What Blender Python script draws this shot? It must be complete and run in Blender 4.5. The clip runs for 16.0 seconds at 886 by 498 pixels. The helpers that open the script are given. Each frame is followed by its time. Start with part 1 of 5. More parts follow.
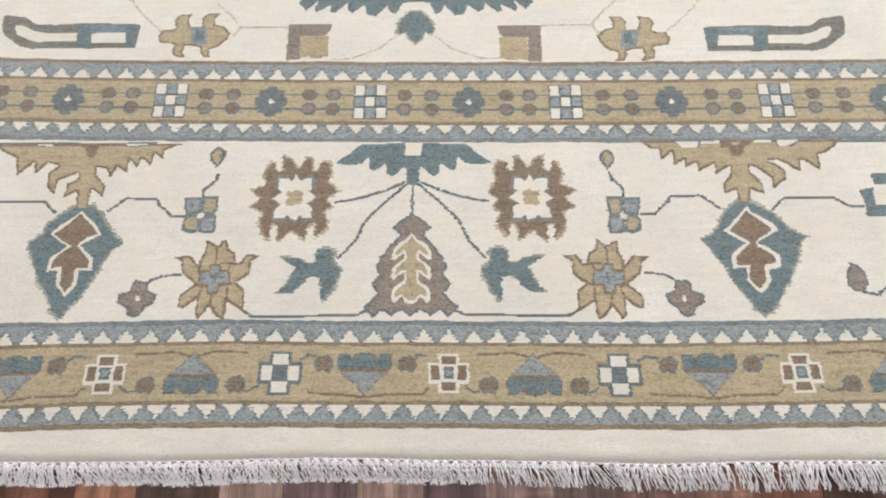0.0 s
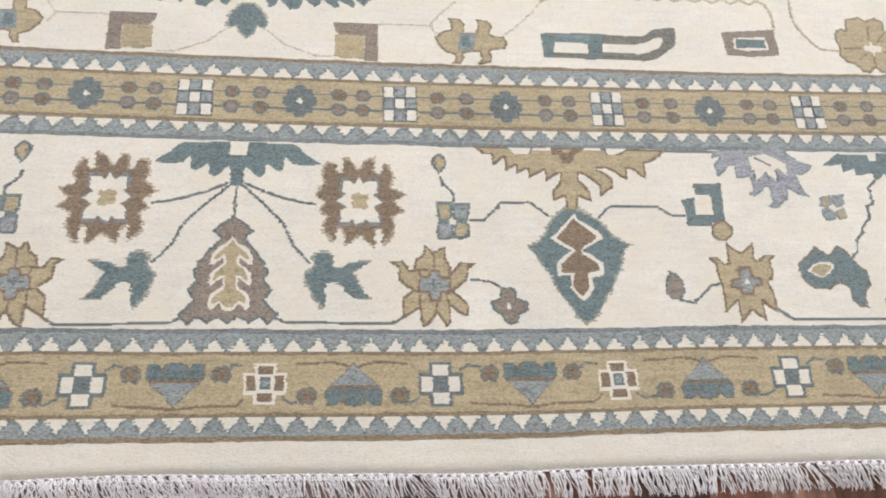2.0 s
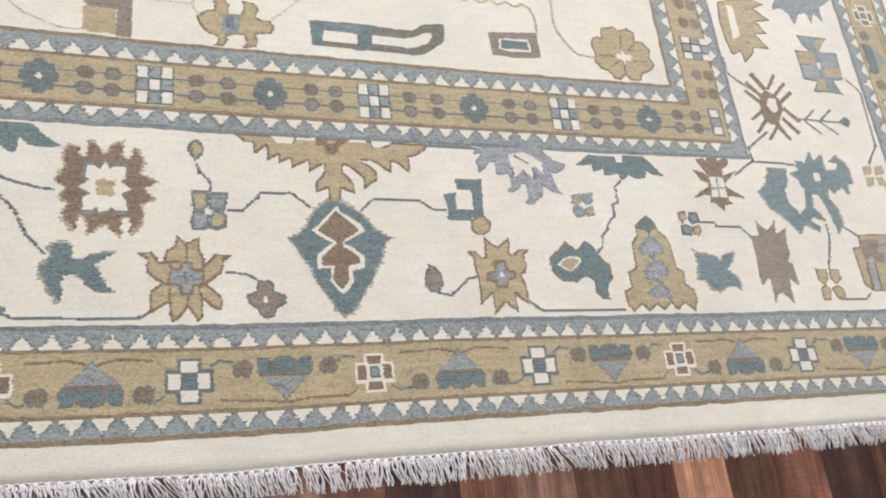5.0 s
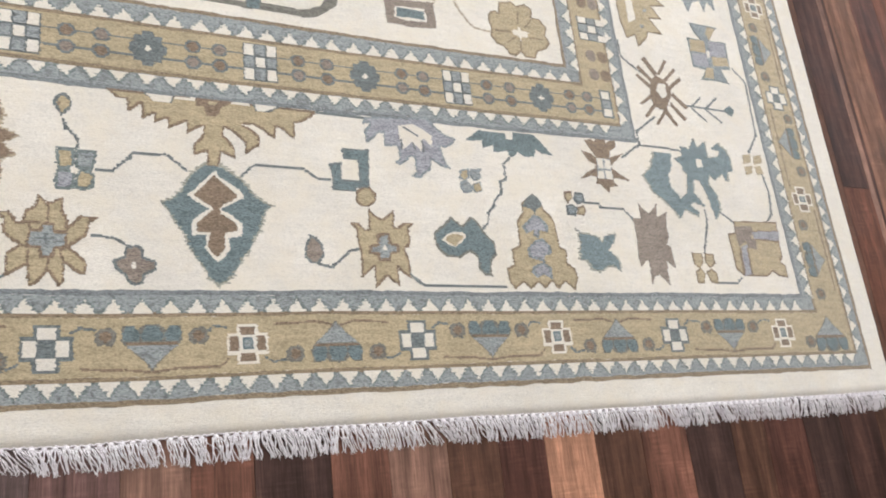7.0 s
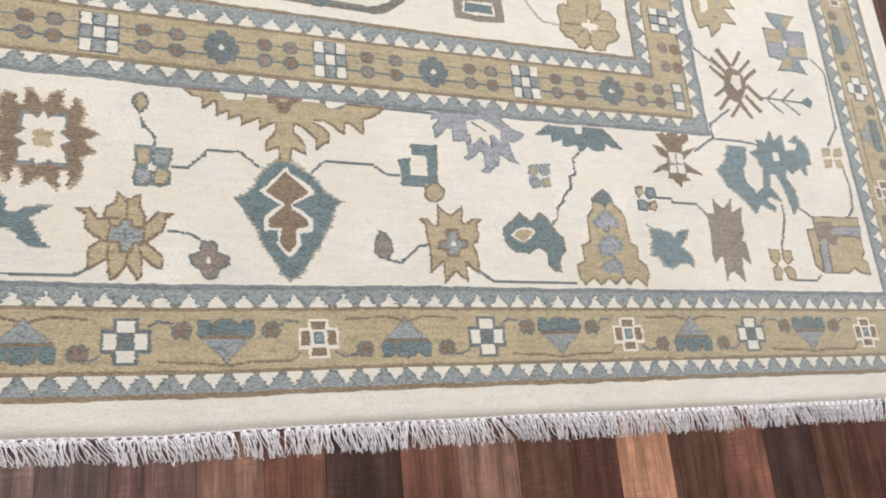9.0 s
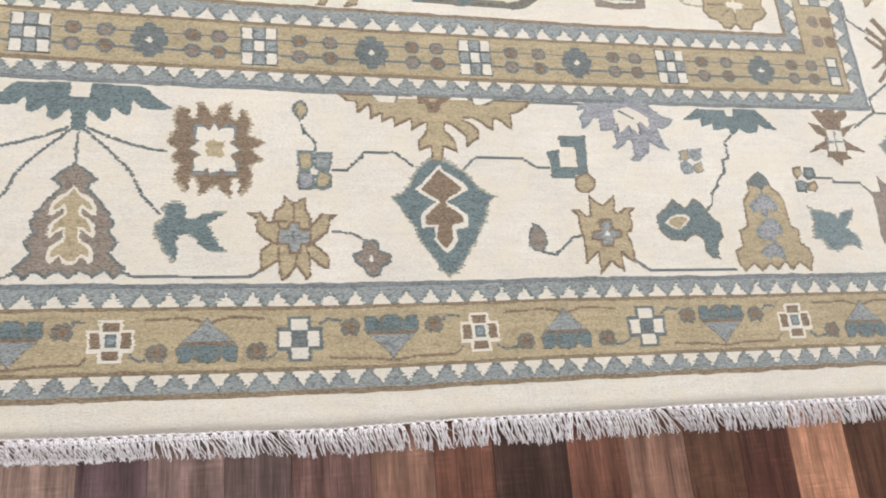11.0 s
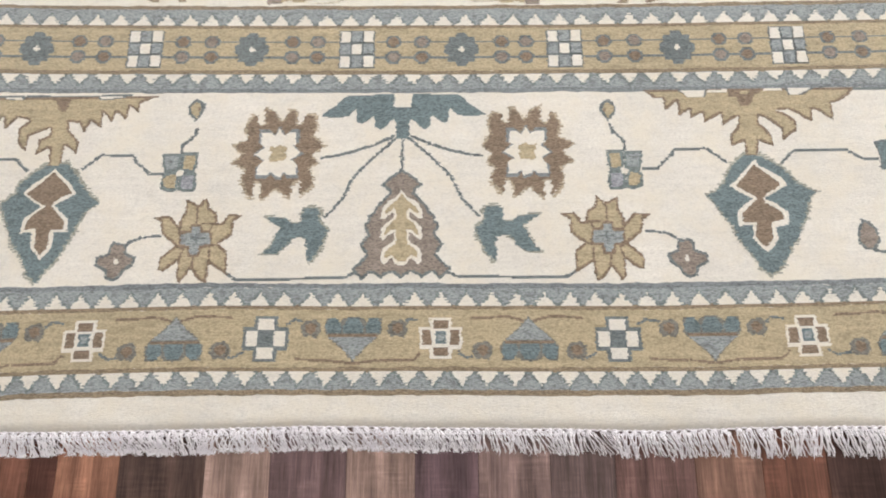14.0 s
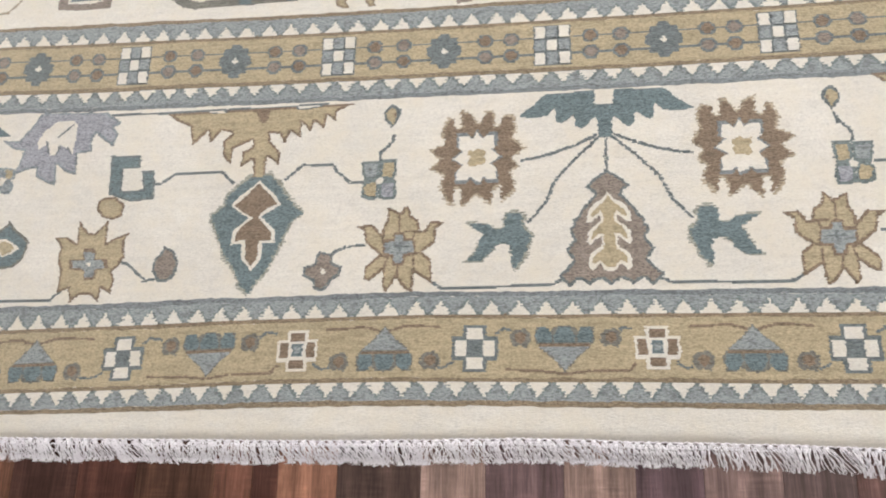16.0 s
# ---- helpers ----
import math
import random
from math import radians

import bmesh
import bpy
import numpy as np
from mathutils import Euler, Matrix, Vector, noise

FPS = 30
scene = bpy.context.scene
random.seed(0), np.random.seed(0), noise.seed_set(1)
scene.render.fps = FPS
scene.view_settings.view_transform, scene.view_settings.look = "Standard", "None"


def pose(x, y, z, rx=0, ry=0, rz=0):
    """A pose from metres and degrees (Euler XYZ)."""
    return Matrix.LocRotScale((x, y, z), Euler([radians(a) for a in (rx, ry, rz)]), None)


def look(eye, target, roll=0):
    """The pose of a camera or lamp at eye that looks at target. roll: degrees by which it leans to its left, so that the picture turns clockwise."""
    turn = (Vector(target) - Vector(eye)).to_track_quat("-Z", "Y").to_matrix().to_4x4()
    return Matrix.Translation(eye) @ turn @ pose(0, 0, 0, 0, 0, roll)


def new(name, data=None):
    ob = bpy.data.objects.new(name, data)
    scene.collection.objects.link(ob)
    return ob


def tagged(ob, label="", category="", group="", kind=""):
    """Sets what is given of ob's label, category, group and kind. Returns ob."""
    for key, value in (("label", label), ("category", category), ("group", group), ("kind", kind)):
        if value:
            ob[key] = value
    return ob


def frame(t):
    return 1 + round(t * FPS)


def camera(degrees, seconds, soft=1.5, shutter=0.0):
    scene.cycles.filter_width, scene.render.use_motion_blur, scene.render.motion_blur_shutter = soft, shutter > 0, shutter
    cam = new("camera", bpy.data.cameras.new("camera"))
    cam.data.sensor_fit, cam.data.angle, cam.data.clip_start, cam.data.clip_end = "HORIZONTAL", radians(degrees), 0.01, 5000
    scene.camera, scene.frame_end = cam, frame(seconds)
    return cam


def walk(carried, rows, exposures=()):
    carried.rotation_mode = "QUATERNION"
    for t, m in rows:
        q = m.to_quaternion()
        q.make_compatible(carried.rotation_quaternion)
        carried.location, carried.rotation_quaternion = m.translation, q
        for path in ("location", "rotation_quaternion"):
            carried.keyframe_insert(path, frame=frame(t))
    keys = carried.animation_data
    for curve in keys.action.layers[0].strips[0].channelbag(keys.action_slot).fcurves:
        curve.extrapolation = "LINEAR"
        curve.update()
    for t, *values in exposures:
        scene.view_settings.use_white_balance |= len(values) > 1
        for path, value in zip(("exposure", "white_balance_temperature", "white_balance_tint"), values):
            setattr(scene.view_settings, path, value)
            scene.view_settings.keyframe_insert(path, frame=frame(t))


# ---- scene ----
# ---------- camera ----------
cam = camera(56.6, 16.0, soft=1.95)
PATH = [
    (0, (0.044, -0.134, 0.831), (0.022, 0.671, -1.0), -1.7),
    (0.5, (0.059, -0.13, 0.829), (0.105, 0.671, -1.003), 3.4),
    (1, (0.079, -0.125, 0.824), (0.191, 0.676, -1.005), 7.8),
    (1.5, (0.103, -0.116, 0.823), (0.268, 0.676, -1.006), 11.3),
    (2, (0.12, -0.111, 0.821), (0.35, 0.666, -1.008), 15.5),
    (2.5, (0.133, -0.11, 0.82), (0.429, 0.648, -1.007), 19.6),
    (3, (0.143, -0.108, 0.822), (0.507, 0.635, -0.999), 23.8),
    (3.5, (0.157, -0.109, 0.823), (0.597, 0.626, -0.985), 28.4),
    (4, (0.163, -0.105, 0.823), (0.689, 0.624, -0.964), 33.1),
    (4.5, (0.167, -0.102, 0.826), (0.774, 0.612, -0.941), 37.5),
    (5, (0.175, -0.102, 0.829), (0.849, 0.601, -0.918), 40.8),
    (5.2, (0.177, -0.098, 0.832), (0.881, 0.593, -0.908), 42.4),
    (7.3, (0.207, -0.092, 0.834), (1.093, 0.5, -0.858), 54.2),
    (7.5, (0.208, -0.093, 0.834), (1.088, 0.5, -0.861), 54.2),
    (8, (0.209, -0.092, 0.832), (1.046, 0.509, -0.883), 53.0),
    (10.5, (0.167, -0.099, 0.814), (0.735, 0.528, -0.998), 39.7),
    (11, (0.155, -0.102, 0.811), (0.64, 0.54, -1.021), 34.5),
    (11.5, (0.139, -0.104, 0.808), (0.545, 0.561, -1.034), 29.3),
    (12, (0.126, -0.109, 0.805), (0.455, 0.573, -1.046), 23.8),
    (12.5, (0.104, -0.101, 0.805), (0.354, 0.575, -1.06), 17.8),
    (13, (0.082, -0.1, 0.803), (0.219, 0.549, -1.084), 9.9),
    (13.5, (0.064, -0.098, 0.802), (0.118, 0.548, -1.09), 3.3),
    (14, (0.054, -0.095, 0.803), (0.027, 0.562, -1.086), -2.8),
    (14.5, (0.036, -0.091, 0.804), (-0.059, 0.565, -1.083), -8.4),
    (15, (0.015, -0.085, 0.802), (-0.142, 0.556, -1.086), -14.4),
    (15.5, (-0.01, -0.077, 0.798), (-0.241, 0.547, -1.088), -20.9),
    (16, (-0.033, -0.058, 0.797), (-0.352, 0.538, -1.085), -28.4),
]
walk(cam, [(t, look(eye, target, roll)) for t, eye, target, roll in PATH],
     exposures=[(0, 0.0, 6380, 10), (5, -0.02, 6380, 10), (8, 0.0, 6400, 10), (10.5, 0.04, 6440, 10), (13, 0.05, 6500, 10), (16, 0.02, 6470, 10)])

# ---------- light ----------
world = bpy.data.worlds.new("world")
scene.world = world
world.use_nodes = True
wn = world.node_tree
sky = wn.nodes.new("ShaderNodeTexSky")
sky.sky_type, sky.sun_disc = "NISHITA", False
sky.sun_elevation, sky.sun_rotation = radians(40), radians(70)
wn.links.new(sky.outputs["Color"], wn.nodes["Background"].inputs["Color"])
wn.nodes["Background"].inputs["Strength"].default_value = 0.1


def area_lamp(name, x, y, z, sx, sy, power, colour, rx=0, ry=0):
    data = bpy.data.lights.new(name, "AREA")
    data.shape, data.size, data.size_y = "RECTANGLE", sx, sy
    data.energy, data.color = power, colour
    ob = new(name, data)
    ob.matrix_world = pose(x, y, z, rx, ry, 0)
    return ob


CEILING = 2.7
PANELS = [(-1.3, 0.9), (0.7, 0.9), (2.4, 0.9), (-1.3, 3.1), (0.7, 3.1), (2.4, 3.1)]
for px, py in PANELS:
    area_lamp("panel_lamp", px, py, CEILING - 0.035, 1.1, 0.5, 19, (0.955, 0.965, 1.0))
# daylight through the window in the east wall
area_lamp("window_lamp", 3.55, 1.6, 1.45, 1.5, 1.9, 14, (0.93, 0.96, 1.0), 0, 90)

# ---------- materials ----------


def lin(r, g, b):
    return tuple(((c / 255 + 0.055) / 1.055) ** 2.4 if c > 10 else c / 3295 for c in (r, g, b)) + (1.0,)


class Nodes:
    def __init__(self, name):
        self.mat = bpy.data.materials.new(name)
        self.mat.use_nodes = True
        self.tree = self.mat.node_tree
        self.bsdf = self.tree.nodes["Principled BSDF"]

    def add(self, kind, **inputs):
        n = self.tree.nodes.new(kind)
        for key, value in inputs.items():
            n.inputs[key.replace("_", " ")].default_value = value
        return n

    def link(self, a, b):
        self.tree.links.new(a, b)

    def place(self, sx, sy, sz):
        geo = self.add("ShaderNodeNewGeometry")
        mapping = self.add("ShaderNodeMapping")
        mapping.inputs["Scale"].default_value = (sx, sy, sz)
        self.link(geo.outputs["Position"], mapping.inputs["Vector"])
        return mapping.outputs["Vector"]

    def noise(self, vector, scale, detail=2.0, rough=0.5):
        n = self.add("ShaderNodeTexNoise", Scale=scale, Detail=detail, Roughness=rough)
        self.link(vector, n.inputs["Vector"])
        return n.outputs["Fac"]

    def span(self, value, a, b, c, d):
        n = self.add("ShaderNodeMapRange")
        for i, v in enumerate((a, b, c, d)):
            n.inputs[i + 1].default_value = v
        self.link(value, n.inputs[0])
        return n.outputs[0]

    def times(self, a, b):
        n = self.tree.nodes.new("ShaderNodeMath")
        n.operation = "MULTIPLY"
        self.link(a, n.inputs[0])
        self.link(b, n.inputs[1])
        return n.outputs[0]

    def mix(self, fac, a, b, blend="MIX"):
        n = self.tree.nodes.new("ShaderNodeMix")
        n.data_type, n.blend_type = "RGBA", blend
        for socket, v in ((n.inputs[0], fac), (n.inputs[6], a), (n.inputs[7], b)):
            if isinstance(v, (tuple, float)):
                socket.default_value = v
            else:
                self.link(v, socket)
        return n.outputs[2]

    def bump(self, height, strength, distance):
        n = self.add("ShaderNodeBump", Strength=strength, Distance=distance)
        self.link(height, n.inputs["Height"])
        self.link(n.outputs["Normal"], self.bsdf.inputs["Normal"])


def pile(name, colour, dirt=0.16, gap_shade=0.25, cleft_shade=0.35, aged=None):
    """Hand-spun wool pile: tufts lying in weft-wise rows with the gaps between painted in shade, uneven dye, and broad
    abrash.
    """
    m = Nodes(name)
    flat = m.place(1, 1, 0.2)
    lying = m.place(0.48, 1.3, 0.2)
    streaky = m.place(0.35, 2.2, 0.2)
    tuft = m.span(m.noise(flat, 420, 2), 0.3, 0.7, 1 - dirt, 1 + dirt)
    streak = m.span(m.noise(streaky, 80, 3, 0.6), 0.3, 0.7, 1 - dirt, 1 + dirt)
    broad = m.span(m.noise(flat, 9, 3), 0.3, 0.7, 0.93, 1.05)
    value = m.times(m.times(tuft, streak), broad)
    comb = m.add("ShaderNodeCombineColor")
    for s in comb.inputs[:3]:
        m.link(value, s)
    tone = m.mix(1.0, lin(*colour), comb.outputs[0], "MULTIPLY")
    rows = m.noise(lying, 520, 3, 0.7)
    # shade between the tufts painted darker, then their raised tops lighter
    tone = m.mix(m.span(rows, 0.52, 0.62, 0.0, min(1.0, gap_shade * 2.4)), tone, lin(*[c * 0.55 for c in colour]))
    tone = m.mix(m.span(rows, 0.46, 0.36, 0.0, min(1.0, gap_shade * 2)), tone, lin(*[min(250, c * 1.12 + 10) for c in colour]))
    if aged:
        # cloudy yellowing of the undyed wool
        tone = m.mix(m.span(m.noise(flat, 22, 4, 0.65), 0.42, 0.66, 0.0, 0.6), tone, lin(*aged))
    # clefts where the pile parts along the wefts, their shade painted as darker colour
    clefts = m.noise(m.place(0.75, 1.3, 0.2), 170, 2, 0.55)
    tone = m.mix(m.span(clefts, 0.57, 0.66, 0.0, cleft_shade), tone, lin(*[c * 0.6 for c in colour]))
    m.link(tone, m.bsdf.inputs["Base Color"])
    m.bsdf.inputs["Roughness"].default_value = 0.95
    m.bsdf.inputs["Specular IOR Level"].default_value = 0.15
    m.bsdf.inputs["Sheen Weight"].default_value = 0.7
    m.bsdf.inputs["Sheen Roughness"].default_value = 0.5
    m.bump(rows, 0.6, -0.0016)
    return m.mat


WOOL = {
    "cream": pile("cream_wool", (230, 225, 215), 0.05, 0.06, 0.08, (230, 221, 203)),
    "tan": pile("tan_wool", (185, 170, 140), 0.14, 0.14, 0.28),
    "brown": pile("brown_wool", (141, 123, 105)),
    "teal": pile("teal_wool", (117, 132, 135)),
    "blue": pile("pale_blue_wool", (156, 162, 163), 0.12, 0.25, 0.5),
    "lilac": pile("lilac_grey_wool", (166, 167, 174)),
    "grey": pile("grey_green_wool", (147, 156, 159)),
    "mauve": pile("mauve_brown_wool", (150, 138, 128)),
    "slate": pile("slate_wool", (119, 127, 128)),
    "line": pile("line_brown_wool", (148, 132, 110)),
    "edge": pile("edge_grey_wool", (134, 140, 142)),
    "mist": pile("mist_blue_wool", (128, 139, 138)),
    # teal lightened for the haze towards the east; plain sage in the key motif
    "sage_hazed_teal": pile("sage_hazed_teal_wool", (127, 143, 147)),
    "dust": pile("dusty_brown_wool", (130, 128, 120)),
    "brown_spread": pile("spread_brown_wool", (186, 172, 150)),
    "teal_spread": pile("spread_teal_wool", (168, 167, 155)),
    "thread": pile("pale_line_wool", (210, 201, 184)),
}


def cotton():
    m = Nodes("cotton_fringe")
    info = m.add("ShaderNodeObjectInfo")
    shade = m.span(info.outputs["Random"], 0, 1, 0.0, 1.0)
    m.link(m.mix(shade, lin(252, 249, 251), lin(243, 238, 242)), m.bsdf.inputs["Base Color"])
    m.bsdf.inputs["Roughness"].default_value = 0.9
    m.bump(m.noise(m.place(1, 1, 1), 1500, 2), 0.4, 0.0004)
    return m.mat


def wood(name, single):
    """Strip floor of mixed brown boards: every board its own tone, with long grain, saw marks and a worn satin varnish."""
    m = Nodes(name)
    info = m.add("ShaderNodeObjectInfo")
    geo = m.add("ShaderNodeNewGeometry")
    chance = info.outputs["Random"] if single else geo.outputs["Random Per Island"]
    if single:
        base = info.outputs["Color"]
    else:
        ramp = m.tree.nodes.new("ShaderNodeValToRGB")
        ramp.color_ramp.interpolation = "CONSTANT"
        while len(ramp.color_ramp.elements) < len(TONES):
            ramp.color_ramp.elements.new(0.5)
        for i, (e, c) in enumerate(zip(ramp.color_ramp.elements, TONES.values())):
            e.position, e.color = i / len(TONES), lin(*c)
        m.link(chance, ramp.inputs[0])
        base = ramp.outputs[0]
    shift = m.add("ShaderNodeCombineXYZ")
    big = m.span(chance, 0, 1, 0, 40)
    m.link(big, shift.inputs[0])
    m.link(big, shift.inputs[1])

    def moved(sx, sy):
        add = m.tree.nodes.new("ShaderNodeVectorMath")
        add.operation = "ADD"
        m.link(m.place(sx, sy, 1), add.inputs[0])
        m.link(shift.outputs[0], add.inputs[1])
        return add.outputs[0]

    grain = m.noise(moved(1, 0.06), 260, 6, 0.7)
    figure = m.noise(moved(1, 0.16), 26, 5, 0.65)
    cross = m.noise(moved(0.12, 1), 240, 3, 0.6)
    wear = m.noise(moved(1, 1), 14, 4, 0.6)
    value = m.times(m.span(grain, 0.3, 0.7, 0.68, 1.38), m.span(figure, 0.3, 0.7, 0.50, 1.5))
    value = m.times(value, m.times(m.span(cross, 0.3, 0.7, 0.93, 1.07), m.span(wear, 0.3, 0.7, 0.82, 1.18)))
    wave = m.add("ShaderNodeTexWave", Scale=11.0, Distortion=9.0, Detail=4.0, Detail_Scale=1.4, Detail_Roughness=0.65)
    m.link(moved(1, 0.10), wave.inputs["Vector"])
    value = m.times(value, m.span(wave.outputs["Fac"], 0.0, 1.0, 0.80, 1.16))
    # patches of sheen on the saw marks, painted in as lighter colour
    chatter_sheen = m.times(m.span(m.noise(moved(0.06, 1), 330, 2, 0.6), 0.4, 0.62, 0.0, 1.0), m.span(m.noise(moved(1, 1), 22, 3, 0.6), 0.48, 0.62, 0.0, 1.0))
    value = m.times(value, m.span(chatter_sheen, 0.0, 1.0, 0.97, 1.30))
    fine = m.noise(moved(1, 0.022), 640, 4, 0.75)
    value = m.times(value, m.span(fine, 0.3, 0.7, 0.64, 1.40))
    comb = m.add("ShaderNodeCombineColor")
    for s in comb.inputs[:3]:
        m.link(value, s)
    tone = m.mix(1.0, base, comb.outputs[0], "MULTIPLY")
    m.link(m.mix(m.span(grain, 0.56, 0.70, 0.0, 0.55), tone, lin(46, 30, 26)), m.bsdf.inputs["Base Color"])
    m.link(m.span(wear, 0.3, 0.7, 0.36, 0.55), m.bsdf.inputs["Roughness"])
    m.bsdf.inputs["Specular IOR Level"].default_value = 0.11
    m.bump(grain, 0.10, 0.0006)
    return m.mat


# the violet-grey tones hold the varnish sheen as paler, bluer colour
TONES = {"dark": (70, 48, 42), "red": (100, 64, 50), "light": (146, 110, 92), "mauve": (110, 89, 89), "pink": (152, 127, 117),
         "black": (66, 48, 43), "mid": (114, 82, 66), "grey": (99, 82, 79), "orange": (146, 103, 81),
         "hazed_plum": (96, 77, 80), "rose": (128, 106, 101), "maroon": (82, 53, 45), "tawny": (124, 94, 81), "walnut": (86, 60, 48), "russet": (109, 74, 61), "copper": (135, 96, 78), "peach": (164, 120, 97), "umber": (84, 66, 60), "sheen_maroon": (108, 82, 77)}


def plaster(name, colour):
    m = Nodes(name)
    n = m.noise(m.place(1, 1, 1), 6, 4)
    m.link(m.mix(m.span(n, 0.3, 0.7, 0, 1), lin(*colour), lin(*[c * 0.95 for c in colour])), m.bsdf.inputs["Base Color"])
    m.bsdf.inputs["Roughness"].default_value = 0.9
    m.bump(m.noise(m.place(1, 1, 1), 240, 3), 0.2, 0.001)
    return m.mat


def plain(name, colour, rough, glow=0.0):
    m = Nodes(name)
    m.bsdf.inputs["Base Color"].default_value = lin(*colour)
    m.bsdf.inputs["Roughness"].default_value = rough
    if glow:
        m.bsdf.inputs["Emission Color"].default_value = (1.0, 0.95, 0.87, 1.0)
        m.bsdf.inputs["Emission Strength"].default_value = glow
    return m.mat


def clear_glass():
    m = Nodes("window_glass")
    m.bsdf.inputs["Transmission Weight"].default_value = 1.0
    m.bsdf.inputs["Roughness"].default_value = 0.02
    return m.mat


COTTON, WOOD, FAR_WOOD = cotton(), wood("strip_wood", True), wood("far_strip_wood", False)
WALL_PAINT, CEILING_PAINT = plaster("wall_paint", (226, 222, 214)), plaster("ceiling_paint", (236, 236, 232))
WHITE_PAINT, DIFFUSER, SUBFLOOR, GLASS = plain("white_paint", (230, 230, 228), 0.5), plain("lamp_diffuser", (240, 240, 236), 0.6, 3.0), plain("dark_joint", (40, 28, 24), 0.8), clear_glass()

# ---------- mesh helpers ----------


def mesh_of(name, verts, faces, material):
    me = bpy.data.meshes.new(name)
    me.from_pydata(verts, [], faces)
    me.materials.append(material)
    me.update()
    return me


def part(name, verts, faces, material, parent=None, label="", kind=""):
    ob = new(name, mesh_of(name, verts, faces, material))
    ob.parent = parent
    return tagged(ob, label, kind=kind)


def box(x0, x1, y0, y1, z0, z1):
    v = [(x, y, z) for z in (z0, z1) for y in (y0, y1) for x in (x0, x1)]
    f = [(0, 2, 3, 1), (4, 5, 7, 6), (0, 1, 5, 4), (2, 6, 7, 3), (0, 4, 6, 2), (1, 3, 7, 5)]
    return v, f


def joined(pieces):
    verts, faces = [], []
    for v, f in pieces:
        n = len(verts)
        verts += v
        faces += [tuple(i + n for i in q) for q in f]
    return verts, faces


# ---------- room ----------
X0, X1, Y0, Y1, WALL = -3.2, 3.6, -2.6, 4.8, 0.14
part("wall_south", *box(X0 - WALL, X1 + WALL, Y0 - WALL, Y0, 0, CEILING), WALL_PAINT, kind="structure")
part("wall_north", *box(X0 - WALL, X1 + WALL, Y1, Y1 + WALL, 0, CEILING), WALL_PAINT, kind="structure")
part("wall_west", *box(X0 - WALL, X0, Y0, Y1, 0, CEILING), WALL_PAINT, kind="structure")
part("wall_east", *joined([box(X1, X1 + WALL, Y0, 0.6, 0, CEILING), box(X1, X1 + WALL, 2.6, Y1, 0, CEILING), box(X1, X1 + WALL, 0.6, 2.6, 0, 0.6), box(X1, X1 + WALL, 0.6, 2.6, 2.3, CEILING)]), WALL_PAINT, kind="structure")
part("ceiling", *box(X0 - WALL, X1 + WALL, Y0 - WALL, Y1 + WALL, CEILING, CEILING + 0.12), CEILING_PAINT, kind="structure")
window = tagged(new("window_1"), "white-framed shop window in the painted wall", "window", kind="structure")
part("window_frame", *joined([box(3.62, 3.68, 0.6, 0.66, 0.6, 2.3), box(3.62, 3.68, 2.54, 2.6, 0.6, 2.3), box(3.62, 3.68, 0.66, 2.54, 0.6, 0.66), box(3.62, 3.68, 0.66, 2.54, 2.24, 2.3)]), WHITE_PAINT, window)
pane = part("pane", *box(3.645, 3.651, 0.66, 2.54, 0.66, 2.24), GLASS, window)
pane.visible_shadow = False
for px, py in PANELS:
    lamp = tagged(new("ceiling_light"), "flat white ceiling light panel with a metal frame", "ceiling light", "ceiling lights")
    lamp.location = (px, py, CEILING)
    part("frame", *joined([box(-0.6, -0.56, -0.3, 0.3, -0.03, -0.002), box(0.56, 0.6, -0.3, 0.3, -0.03, -0.002), box(-0.56, 0.56, -0.3, -0.26, -0.03, -0.002), box(-0.56, 0.56, 0.26, 0.3, -0.03, -0.002)]), WHITE_PAINT, lamp)
    part("diffuser", *box(-0.56, 0.56, -0.26, 0.26, -0.02, -0.006), DIFFUSER, lamp)

# ---------- rug ----------
K = 0.00275              # one knot
HALF, LENGTH, TOP = 1.371, 3.66, 0.010
rug = tagged(new("area_rug"), "cream hand-knotted wool rug with tan and teal floral borders", "rug")


def clamp(v, a=0.0, b=1.0):
    return max(a, min(b, v))


def bend(x, y):
    """The slow drift of the borders of a rug woven by eye: how far a line lies from its drawn place."""
    x = clamp(x, -0.7, 1.0)
    w, far = clamp((y - 0.09) / 0.33), clamp((1.2 - y) / 0.6)
    sway = 0.0032 * math.exp(-((x + 0.22) / 0.2) ** 2) - 0.0022 * math.exp(-((x - 0.26) / 0.14) ** 2)
    low = (0.0035 * (x - 0.2) - 0.03 * min(0.0, x + 0.15) ** 2 + sway) * clamp(y / 0.035)
    high = -0.002 + 0.020 * (x - 0.27) ** 2
    return ((1 - w) * low + w * high) * far + 0.0007 * noise.noise((x * 9, y * 9, 3.0))


def ground(x, y):
    return TOP + 0.0006 * noise.noise((x * 4, y * 4, 0.0))


def outer_edge(x):
    slack = 0.0038 * math.exp(-(((x + 0.08) / 0.09) ** 2)) - 0.003 * math.exp(-(((x - 0.25) / 0.07) ** 2))
    return slack + 0.0012 * noise.noise((x * 7, 5.0, 0.0)) + 0.0007 * noise.noise((x * 30, 8.0, 0.0))


